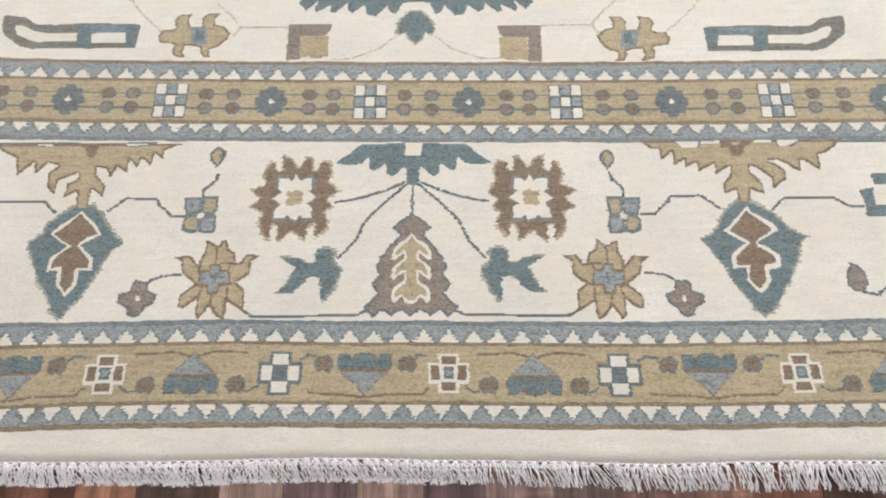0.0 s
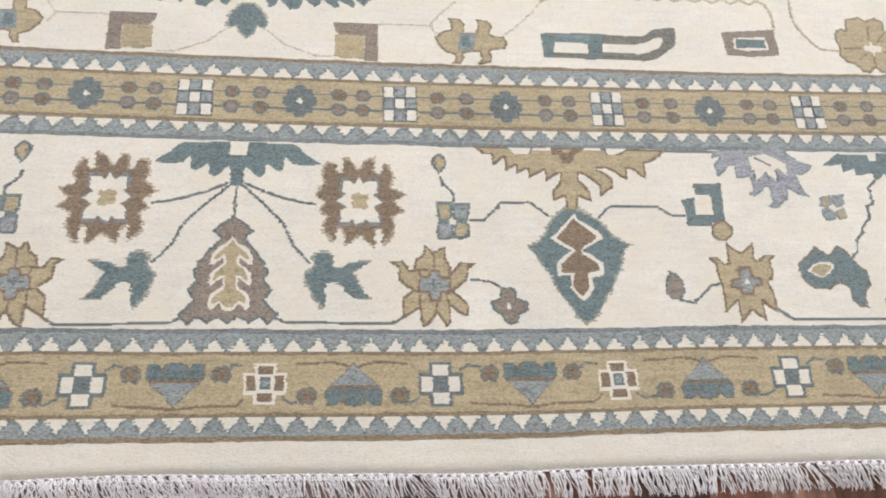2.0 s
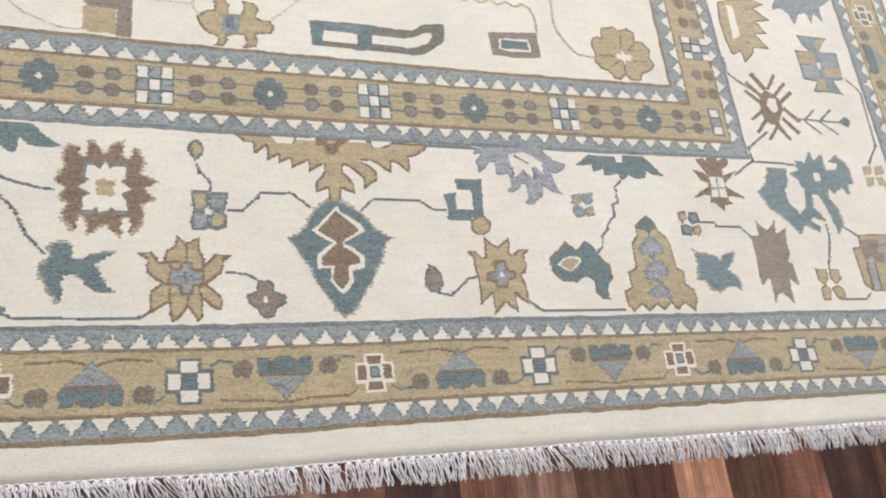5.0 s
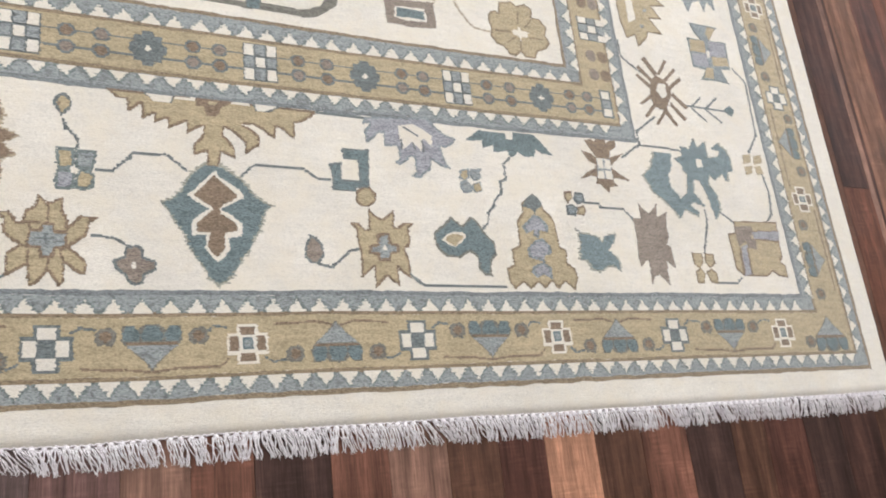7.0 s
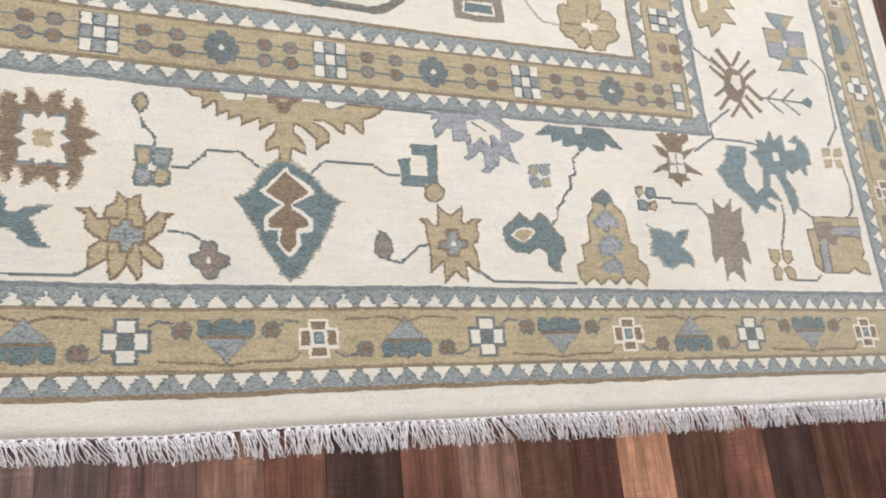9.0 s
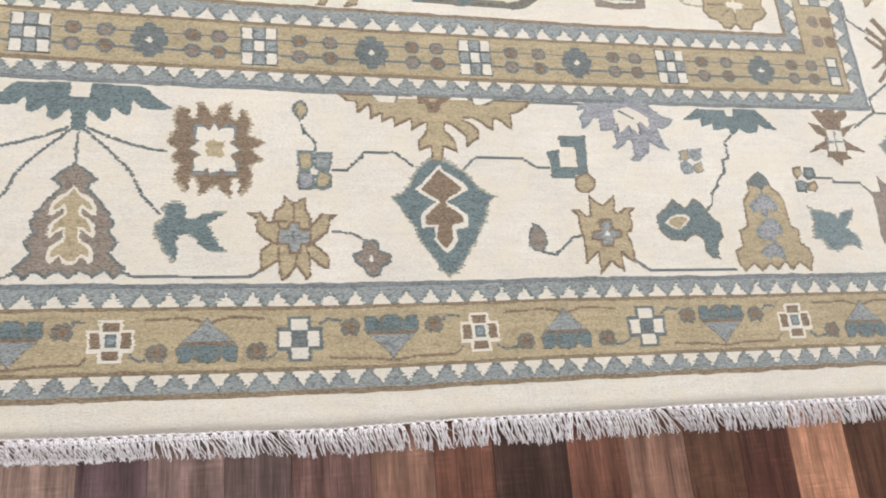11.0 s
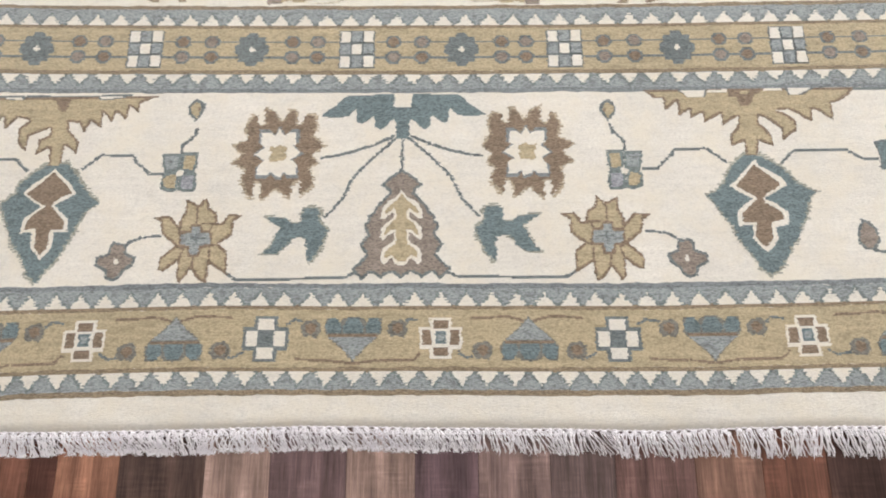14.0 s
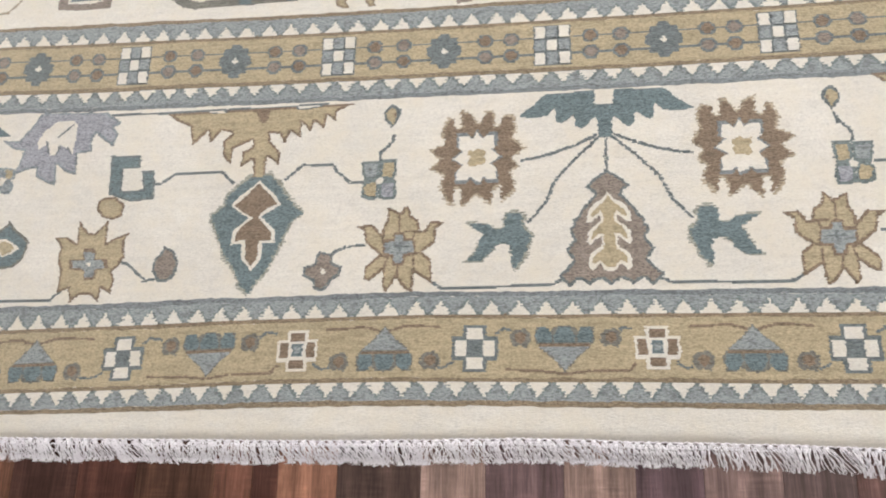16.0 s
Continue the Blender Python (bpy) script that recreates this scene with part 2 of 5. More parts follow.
def rug_base():
    """Cream ground with a rounded rim that comes down to the floor."""
    rim = [0.0, 0.0015, 0.004, 0.007, 0.011, 0.015, 0.020]
    xs = [-HALF + r for r in rim] + list(np.linspace(-HALF + 0.03, HALF - 0.03, 130)) + [HALF - r for r in reversed(rim)]
    ys = rim + list(np.linspace(0.03, LENGTH - 0.03, 150)) + [LENGTH - r for r in reversed(rim)]
    verts, faces = [], []
    for y in ys:
        for x in xs:
            d = min(HALF - abs(x), y, LENGTH - y)
            drop = 1 - clamp(d / 0.010)
            z = ground(x, y) - 0.0070 * drop ** 2.4
            near = clamp(1 - y / 0.03)
            side = clamp(1 - (HALF - abs(x)) / 0.02)
            wob = 0.0012 * noise.noise((11.0, y * 25, 0.0)) * side
            verts.append((x + wob, y + outer_edge(x) * near, z))
    n = len(xs)
    for j in range(len(ys) - 1):
        for i in range(n - 1):
            a = j * n + i
            faces.append((a, a + 1, a + n + 1, a + n))
    # the sides below the rim
    loop = [i for i in range(n)] + [j * n + n - 1 for j in range(1, len(ys))] + [(len(ys) - 1) * n + i for i in range(n - 2, -1, -1)] + [j * n for j in range(len(ys) - 2, 0, -1)]
    start = len(verts)
    for i in loop:
        x, y, z = verts[i]
        verts.append((x, y, 0.0))
    m = len(loop)
    for i in range(m):
        faces.append((loop[i], start + i, start + (i + 1) % m, loop[(i + 1) % m]))
    ob = part("pile_ground", verts, faces, WOOL["cream"], rug, "cream wool pile")
    for p in ob.data.polygons:
        p.use_smooth = True


rug_base()


def side_of(e):
    """The offset of a border line along the long sides, from its offset along the ends."""
    return e + 0.010 + (e - 0.032) * 0.017 if e < 0.25 else 0.410 + (e - 0.363) * 0.937


def ring(name, e0, e1, colour, lift, label=""):
    """One line or band of the border, running round the rug with mitred corners."""
    a, b = side_of(e0), side_of(e1)
    corners0 = [(-HALF + a, e0), (HALF - a, e0), (HALF - a, LENGTH - e0), (-HALF + a, LENGTH - e0)]
    corners1 = [(-HALF + b, e1), (HALF - b, e1), (HALF - b, LENGTH - e1), (-HALF + b, LENGTH - e1)]
    verts, faces = [], []
    for k in range(4):
        p0, p1, q0, q1 = corners0[k], corners0[(k + 1) % 4], corners1[k], corners1[(k + 1) % 4]
        n = int(math.dist(p0, p1) / 0.005)
        for i in range(n + 1):
            s = i / n
            row = []
            for (ax, ay), (bx, by), tag in ((p0, p1, e0), (q0, q1, e1)):
                x, y = ax + (bx - ax) * s, ay + (by - ay) * s
                j = 0.0012 * noise.noise((x * 45, y * 45, tag * 90)) + 0.0011 * noise.noise((x * 260, y * 260, tag * 90))
                x, y = (x, y + j) if k % 2 == 0 else (x + j, y)
                row.append((x, y + bend(x, y)))
            for (x, y), down in ((row[0], 1), (row[0], 0), (row[1], 0), (row[1], 1)):
                verts.append((x, y, ground(x, y) + lift - 0.0012 * down))
            if i:
                m = len(verts)
                for c in range(3):
                    faces.append((m - 8 + c, m - 4 + c, m - 3 + c, m - 7 + c))
    return part(name, verts, faces, WOOL[colour], rug, label)


BAND = (
    ("border_line", 0.0320, 0.0372, "line", 0.0004), ("tooth_band", 0.0372, 0.0545, "blue", 0.0003),
    ("border_line", 0.0545, 0.0592, "line", 0.0004), ("outer_border", 0.0592, 0.1172, "tan", 0.0003),
    ("border_line", 0.1172, 0.1216, "line", 0.0004), ("tooth_band", 0.1216, 0.1394, "blue", 0.0003),
    ("border_line", 0.1394, 0.1446, "edge", 0.0004),
    ("border_line", 0.3625, 0.3672, "edge", 0.0004), ("tooth_band", 0.3672, 0.3855, "blue", 0.0003),
    ("border_line", 0.3855, 0.3902, "line", 0.0004), ("inner_border", 0.3902, 0.4445, "tan", 0.0003),
    ("border_line", 0.4445, 0.4490, "line", 0.0004), ("tooth_band", 0.4490, 0.4700, "blue", 0.0003),
    ("border_line", 0.4700, 0.4745, "line", 0.0004),
)
for band in BAND:
    ring(*band)


def knots(polys, lift, drift=False, fine=False, erode=0, ragged=0.34):
    """Rows of knots that fill closed outlines (metres), as stepped runs standing a little proud; runs are tied under the pile."""
    verts, faces = [], []
    last = None

    def run(a, b, y0, y1):
        n = max(1, int((b - a) / 0.03))
        first = len(verts)
        for i in range(n + 1):
            x = a + (b - a) * i / n
            for y in (y0, y1):
                yy = y + (bend(x, y) if drift else 0.0)
                g = ground(x, yy)
                verts.extend(((x, yy, g - 0.0006), (x, yy, g + lift)))
            if i:
                m = len(verts) - 8
                faces.extend(((m + 1, m + 5, m + 7, m + 3), (m, m + 4, m + 5, m + 1), (m + 3, m + 7, m + 6, m + 2)))
        m = len(verts) - 4
        faces.extend(((first, first + 1, first + 3, first + 2), (m, m + 2, m + 3, m + 1)))
        return first, m

    def cut(q, yc):
        xs = []
        for (xa, ya), (xb, yb) in zip(q, q[1:] + q[:1]):
            if (ya <= yc) != (yb <= yc):
                xs.append(xa + (yc - ya) / (yb - ya) * (xb - xa))
        xs.sort()
        return list(zip(xs[::2], xs[1::2]))

    def common(one, two):
        return [(max(a, c), min(b, d)) for a, b in one for c, d in two if min(b, d) - max(a, c) > 0]

    R = K / 2
    for q in polys:
        before = []
        low, high = min(p[1] for p in q), max(p[1] for p in q)
        for j in range(2 * math.floor(low / K), 2 * math.ceil(high / K) + 2):
            yc = (j + 0.5) * R if fine else (j // 2 + 0.5) * K
            spans = cut(q, yc)
            if erode:
                spans = common(common(spans, cut(q, yc - erode * K)), cut(q, yc + erode * K))
                spans = [(a + erode * K, b - erode * K) for a, b in spans if b - a > 2.2 * erode * K]
            row = []
            for a, b in spans:
                if not fine:
                    a, b = round(a / K * 2) * R, round(b / K * 2) * R
                if b - a < K * 0.7:
                    m = (a + b) / 2
                    a, b = m - K * 0.42, m + K * 0.42
                a += clamp(random.gauss(0, ragged), -2.4 * ragged, 2.4 * ragged) * K
                b += clamp(random.gauss(0, ragged), -2.4 * ragged, 2.4 * ragged) * K
                i0, i1 = run(a, b, j * R - 0.0001, (j + 1) * R + 0.0001)
                ties = [o for o in before if o[0] < b and o[1] > a] or before[:1] or ([last] if last else [])
                for o in ties:
                    faces.append((o[2] + 2, i0, i1, o[3] + 2))
                row.append((a, b, i0, i1))
                last = row[-1]
            if row:
                before = row
    return verts, faces


def whole(points, sym):
    """The full outline of a half or quarter drawing."""
    if sym == "quarter":
        points = points + [(x, -y) for x, y in reversed(points)]
    if sym:
        points = points + [(-x, y) for x, y in reversed(points)]
    return points


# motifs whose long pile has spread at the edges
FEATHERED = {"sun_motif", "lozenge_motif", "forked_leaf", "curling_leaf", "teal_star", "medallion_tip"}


def motif(name, drawing, x, y, flip=False, sym="", turn=None, drift=False, lift=0.0005, label="", rim="", size=1.0):
    """A motif of the rug from its drawing in knots, outermost colour first."""
    made, level, was = None, 0, drawing[0][0]
    ragged = 0.42 if name in FEATHERED else 0.24
    if name in FEATHERED:
        tint = "brown_spread" if drawing[0][0] in ("brown", "tan") else "teal_spread"
        edge = whole(drawing[0][1], sym)
        cx, cy = (sum((min(c), max(c))) / 2 for c in zip(*edge))
        sx = -K if flip else K
        wide = max(p[0] for p in edge) - min(p[0] for p in edge)
        grow = (1 + 1.6 / wide) * size
        spread = [(x + (cx + (px - cx) * grow / size) * sx * size, y + (cy + (py - cy) * grow / size) * K * size) for px, py in edge]
        made = part(name, *knots([spread], lift - 0.00022, drift, ragged=0.5), WOOL[tint], rug, label)
        size *= 1 - 0.7 / wide
        x, y = x + cx * sx * size * 0.7 / wide, y + cy * K * size * 0.7 / wide
    for colour, points in drawing:
        pts = whole(points, sym)
        if turn:
            pts = [turn(px, py) for px, py in pts]
        sx = -K if flip else K
        pts = [(x + px * sx * size, y + py * K * size) for px, py in pts]
        level, was = level + (colour != was), colour
        v, f = knots([pts], lift + 0.00016 * level, drift, True, ragged=ragged if level == 0 else 0.2)
        if made is None:
            made = part(name, v, f, WOOL[rim or colour], rug, label)
            if rim:
                part("inlay", *knots([pts], lift + 0.0001, drift, True, 0.75, 0.22), WOOL[colour], made)
        else:
            part("inlay", v, f, WOOL[colour], made)
    return made


def stem(points, mirror=True, colour="slate", width=0.95, drift=False, shift=(0, 0)):
    """A thin running line of single knots."""
    for sign in (1, -1) if mirror else (1,):
        polys = []
        for (xa, ya), (xb, yb) in zip(points, points[1:]):
            d = math.dist((xa, ya), (xb, yb))
            nx, ny = -(yb - ya) / d * width * K / 2, (xb - xa) / d * width * K / 2
            corners = [(xa + nx, ya + ny), (xb + nx, yb + ny), (xb - nx, yb - ny), (xa - nx, ya - ny)]
            dx, dy = shift if sign < 0 else (0, 0)
            polys.append([(sign * px + dx, py + dy) for px, py in corners])
        part("stem", *knots(polys, 0.0004, drift, True), WOOL[colour], rug)

# drawings of the border and field, in knots
PALMETTE = (
    ("teal", [(0, 3.5), (3.5, 3.5), (3.5, 9.5), (22, 9), (24.5, 7), (26.5, 4.5), (29.5, 2.5), (32.5, 0), (26, -0.5), (21.5, 0), (20, 2), (18.5, 3), (18, 1), (18, -2.5), (16.5, -3.5), (15.5, -3), (13, -1), (11.5, 0), (11, -2), (11, -5), (8.5, -6), (6.5, -4.5), (5, -2.5), (3.5, -1.5), (2.5, -3.5), (2.5, -10), (0, -10)]),
)
TREE = (
    ("mauve", [(0, 22), (2, 20.5), (4.5, 19), (6, 17.5), (8, 15.5), (6, 14), (4.5, 12.5), (6, 11), (8, 8.5), (9.5, 7), (10.5, 4.5), (12.5, 3), (12.5, 1), (14, -0.5), (13.5, -3), (12.5, -4.5), (14, -6.5), (15.5, -8.5), (14.5, -10.5), (13, -12.5), (15.5, -15.5), (18.5, -18), (16.5, -20.5), (14.5, -22.5), (12.5, -20.5), (11.5, -19.5), (10, -20), (7.5, -22), (6, -20.5), (3.5, -19.5), (2, -20.5), (0, -22)]),
    ("cream", [(0, 13), (2, 10.5), (5.5, 8.5), (7.5, 5.5), (8, 1.5), (6, 1.5), (5, 3), (4, 3.5), (3, 4.5), (3, 2), (5, 0.5), (7.5, -2), (8, -6), (6.5, -7), (5.5, -5.5), (4, -4.5), (3, -4), (2.5, -6.5), (3.5, -8), (6.5, -10), (7.5, -12), (7.5, -15.5), (6, -16.5), (4.5, -14.5), (3.5, -14), (2, -16.5), (0, -17)]),
    ("tan", [(0, 11.5), (2, 9), (5, 6.5), (6.5, 4.5), (6, 3.5), (4.5, 4.5), (3, 6), (2, 4.5), (2, 2), (4, 0), (6, -2.5), (6.5, -5), (5.5, -4.5), (4, -3), (2, -2.5), (2, -7), (2.5, -8.5), (5, -10.5), (6, -12), (6, -14), (3.5, -13), (2.5, -14), (1, -15.5), (0, -15.5)]),
)
SUNBOX = (
    ("brown", [(12, 16.5), (9.5, 15.5), (9.5, 12.5), (6.5, 11.5), (6.5, 15.5), (6, 18), (4, 18), (2.5, 15.5), (1, 13), (-0.5, 14), (-1.5, 16.5), (-3, 18), (-6, 19), (-5.5, 13.5), (-6.5, 11.5), (-8, 11.5), (-9.5, 13.5), (-9.5, 16.5), (-11, 15.5), (-13.5, 10.5), (-12, 5.5), (-14.5, 4.5), (-18, 3), (-15.5, 0.5), (-13.5, -0.5), (-15, -2.5), (-17.5, -4.5), (-12, -7.5), (-13.5, -10.5), (-13, -14.5), (-10.5, -18.5), (-8.5, -19), (-9.5, -15.5), (-8.5, -12.5), (-6, -12.5), (-5.5, -19.5), (-3.5, -18.5), (-1.5, -16), (0, -15.5), (2, -16.5), (4, -19), (5.5, -19), (5.5, -15.5), (6.5, -12.5), (9, -12), (9.5, -18), (14, -14), (13.5, -10), (12, -7.5), (15.5, -4.5), (13, -1.5), (17.5, 2), (13.5, 7), (14.5, 11), (14, 14.5)]),
    ("edge", [(8, 10), (5, 10), (2.5, 7.5), (0, 11), (-1.5, 7.5), (-4, 10), (-8, 10), (-8, 4.5), (-6, 2.5), (-10, -1), (-5.5, -4), (-8.5, -6.5), (-8.5, -11.5), (-4, -11.5), (-2.5, -9.5), (-1, -11.5), (1.5, -12), (2.5, -9.5), (4, -11.5), (8.5, -11.5), (8, -6), (5.5, -3.5), (10, -1), (6, 3), (8, 4)]),
    ("cream", [(6.5, 8.5), (4, 8.5), (2.5, 7), (0, 10), (-1.5, 7), (-3.5, 8.5), (-7, 8.5), (-7, 3.5), (-5.5, 2), (-9, -1), (-5.5, -3.5), (-7.5, -6), (-8, -10), (-3.5, -10), (-2.5, -8.5), (-1, -10), (1.5, -11), (2.5, -8.5), (4, -10), (7.5, -10), (7.5, -5), (5, -3.5), (9, -0.5), (5.5, 2.5), (7, 3.5)]),
    ("tan", [(3.5, 2), (0.5, 3), (-1.5, 2), (-3.5, 2.5), (-3.5, 0.5), (-2.5, -0.5), (-3.5, -3), (-2.5, -4.5), (0, -4), (2.5, -4), (3.5, -2), (2.5, -0.5), (3.5, 0.5)]),
)
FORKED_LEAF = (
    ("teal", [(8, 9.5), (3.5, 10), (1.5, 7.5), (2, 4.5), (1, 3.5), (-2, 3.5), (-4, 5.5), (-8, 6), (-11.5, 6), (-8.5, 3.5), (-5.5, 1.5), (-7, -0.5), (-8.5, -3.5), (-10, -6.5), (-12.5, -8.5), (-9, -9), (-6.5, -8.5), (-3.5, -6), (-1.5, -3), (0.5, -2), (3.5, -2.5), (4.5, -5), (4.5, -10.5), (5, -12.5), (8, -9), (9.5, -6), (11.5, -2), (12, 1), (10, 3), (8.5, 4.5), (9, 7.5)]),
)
CROWN = (
    ("tan", [(-42, 15), (0.5, 15), (25, 15), (40.5, 15), (41, 15), (38, 12), (34.5, 9.5), (31, 8.5), (30.5, 1), (28, 2.5), (26, 5), (23, 6), (22.5, 0.5), (19.5, 2), (17.5, 4), (13.5, 6), (9, 5.5), (13, 3.5), (16, 1), (16, -3), (10, -7.5), (10, -2.5), (8, -0.5), (5, 2), (2, 3.5), (1.5, 0), (3.5, -2), (6, -5.5), (6, -10), (0.5, -7.5), (-0.5, -14), (-5, -14), (-5, -7.5), (-10, -10), (-10, -4.5), (-7, -2), (-6, 3), (-8.5, 2), (-12.5, -1), (-12.5, 4.5), (-19.5, 0.5), (-19.5, 5), (-24.5, 2.5), (-24.5, 6.5), (-29, 3.5), (-29, 10.5), (-34, 6), (-34.5, 11.5), (-38, 11.5)]),
    ("brown", [(-9, 14), (-4.5, 14.5), (-4, 13), (-1.5, 12.5), (0, 14.5), (4, 15), (4, 13.5), (1, 12), (0.5, 9.5), (-1.5, 7.5), (-4.5, 7.5), (-5.5, 9.5), (-5.5, 11.5), (-9, 11.5)]),
    ("slate", [(-28.5, 15), (-17, 15), (-18, 11.5), (-24.5, 11.5)]),
    ("slate", [(14, 15), (25, 15), (20, 12), (14.5, 12)]),
    ("cream", [(-27.5, 14.5), (-18, 14.5), (-18.5, 11.5), (-24.5, 11.5)]),
    ("cream", [(14.5, 15), (24, 15), (19.5, 12.5), (15.5, 12)]),
    ("cream", [(-17, 14.5), (-9, 15), (-9.5, 13.5), (-17, 13.5)]),
    ("cream", [(5.5, 15), (12.5, 15), (12.5, 14), (5, 14)]),
)
DIAMOND = (
    ("teal", [(-5, 24.5), (2, 24), (4.5, 22), (8.5, 19.5), (11.5, 16), (14, 12.5), (17.5, 10), (21, 8.5), (18.5, 7), (17, 4), (15.5, -1.5), (12.5, -6), (11, -10), (7, -15.5), (4.5, -20), (2.5, -22), (-0.5, -24.5), (-4.5, -21), (-5, -18), (-8.5, -14), (-11, -9.5), (-12.5, -4.5), (-15.5, -0.5), (-18.5, 5), (-21, 7.5), (-17, 9.5), (-14, 12.5), (-11.5, 17.5), (-9.5, 20.5)]),
    ("cream", [(-1, 22.5), (0.5, 20), (3.5, 18), (6, 16.5), (9, 14), (10, 11.5), (7, 10), (3.5, 8), (0.5, 6), (4, 4.5), (6.5, 2.5), (9, 0.5), (8.5, -4.5), (3.5, -5.5), (3.5, -7.5), (4, -10), (1.5, -13.5), (-1, -15.5), (-3.5, -13), (-5.5, -10), (-5, -4.5), (-10.5, -5), (-10.5, 0.5), (-7.5, 3.5), (-3.5, 6), (-6, 7.5), (-10, 10), (-12, 11.5), (-9, 14), (-6.5, 17), (-3.5, 20)]),
    ("brown", [(-1.5, 20.5), (1, 18), (4, 15.5), (7.5, 12.5), (5.5, 10), (2, 8.5), (0, 6), (0.5, 4.5), (3.5, 2.5), (6.5, 0.5), (7, -2.5), (2, -3.5), (2, -7.5), (2, -10), (-1, -13.5), (-3.5, -11.5), (-4.5, -8.5), (-3.5, -3.5), (-8.5, -3.5), (-8.5, 0), (-5.5, 3), (-2, 6), (-2.5, 7), (-6, 9), (-9.5, 11.5), (-7.5, 14), (-4, 17.5)]),
)
SUNFLOWER = (
    ("tan", [(-17.5, 9.5), (-12, 10), (-9.5, 6), (-8, 6), (-7.5, 10.5), (-4.5, 12.5), (-3.5, 16.5), (-2, 16), (-0.5, 13.5), (2, 15), (4.5, 16), (4.5, 11.5), (6, 8.5), (6, 5), (8, 7), (10, 9.5), (16.5, 9), (13.5, 7), (12.5, 2), (9.5, -0.5), (7, -2.5), (10, -5), (12.5, -7.5), (12.5, -12), (10.5, -12.5), (5.5, -8.5), (5.5, -15), (4, -17), (2, -14), (0.5, -11.5), (-1, -13.5), (-3, -16), (-5.5, -17), (-6, -13.5), (-6, -9.5), (-10, -12), (-13, -14), (-12.5, -5), (-9, -2), (-12, 0), (-14, 2), (-14, 7)]),
    ("brown", [(-0.5, 14), (-0.5, 6), (0, 6), (0.5, 14)]),
    ("brown", [(-8.5, 5.5), (-2, 6), (-2, 6.5), (-8.5, 6.5)]),
    ("brown", [(6, 7.5), (5.5, 2), (6, 2), (6.5, 7.5)]),
    ("brown", [(-8.5, -2.5), (-5.5, -3.5), (-5.5, -2.5), (-8.5, -2)]),
    ("brown", [(-6, -10), (-5.5, -4), (-6, -4), (-6.5, -10)]),
    ("brown", [(0.5, -11.5), (0.5, -7), (0, -7), (-0.5, -11.5)]),
    ("brown", [(6.5, -2), (3.5, -3.5), (3.5, -4.5), (7, -3)]),
    ("brown", [(6, -8.5), (4.5, -5), (4, -5), (5, -9)]),
    ("brown", [(-5, 3.5), (-6, 6), (-6.5, 5.5), (-6, 3.5)]),
    ("brown", [(-6, 3.5), (-3, 3.5), (-2, 6), (2, 6), (2, 3.5), (6, 3.5), (6, -3.5), (2.5, -3.5), (2, -7), (-2, -7), (-3, -3.5), (-7, -3)]),
    ("blue", [(-5.5, 2.5), (-2, 2.5), (-1.5, 5), (1.5, 5), (1.5, 2.5), (5.5, 2), (5, -2), (2, -2.5), (1, -6), (-1.5, -6), (-2, -2.5), (-6, -2)]),
    ("slate", [(-4, 0.5), (2, 1), (2, 0), (-4.5, 0)]),
    ("slate", [(-1, 2), (0, 2), (-0.5, -1.5), (-1, -1.5)]),
)
CLOVER = (
    ("mauve", [(-4.5, 7), (0.5, 8), (2, 6.5), (2, 3.5), (6.5, 2), (6.5, -1.5), (2.5, -3.5), (2, -6.5), (-1, -7.5), (-3.5, -6), (-4.5, -3.5), (-7.5, -1.5), (-8.5, 2), (-4.5, 3.5)]),
    ("cream", [(-2, 1), (-0.5, 1.5), (-0.5, -1), (-2, -1)]),
)
FOURSQUARE = (
    ("mist", [(-7, 8), (-0.5, 8), (-1, -0.5), (-6, -0.5), (-7, 2)]),
    ("mist", [(-0.5, 7.5), (6.5, 7.5), (6, 2), (5, -0.5), (-0.5, -0.5)]),
    ("mist", [(-6.5, -0.5), (-1.5, -0.5), (-0.5, -2), (-0.5, -7.5), (-2.5, -8.5), (-7, -8.5), (-7.5, -5)]),
    ("mist", [(0, -0.5), (5, -0.5), (6, -2.5), (6, -7), (3, -8.5), (-0.5, -8), (-0.5, -4.5)]),
    ("cream", [(-2, 0.5), (0.5, 0), (0.5, -2), (-2, -2)]),
    ("tan", [(-6, 6.5), (-2, 6.5), (-2, 1), (-5.5, 0.5), (-6, 2.5)]),
    ("blue", [(0.5, 6), (5.5, 6.5), (5, 2.5), (4.5, 1), (0.5, 1)]),
    ("lilac", [(-6, -2), (-2, -2), (-1.5, -3), (-2, -6.5), (-3, -7.5), (-6, -7.5), (-6, -4.5)]),
    ("tan", [(1, -1.5), (4.5, -2), (5, -3.5), (4.5, -6), (3, -7), (0.5, -7), (0.5, -4.5)]),
)
BUD = (
    ("slate", [(-2, 4.5), (0, 5.5), (1.5, 4.5), (3, 2), (2.5, -0.5), (1, -2.5), (-0.5, -4), (-2, -2), (-3.5, 0.5), (-3.5, 3)]),
    ("tan", [(-1, 3.5), (0, 4), (0.5, 3.5), (2, 2), (1.5, -0.5), (0.5, -1.5), (-0.5, -2.5), (-1.5, -1), (-2, 0.5), (-2, 2)]),
    ("brown", [(-2, 1.5), (-1, 1.5), (-1, 0), (-2, 0)]),
)
HOOK = (
    ("teal", [(-3.5, 9.5), (9, 10), (7.5, -7.5), (2, -8.5), (1.5, -10), (-9, -10), (-8.5, -5.5), (-9.5, 2), (-4, 3), (-4.5, -5), (3.5, -5), (3.5, 4.5), (-3, 4.5)]),
)
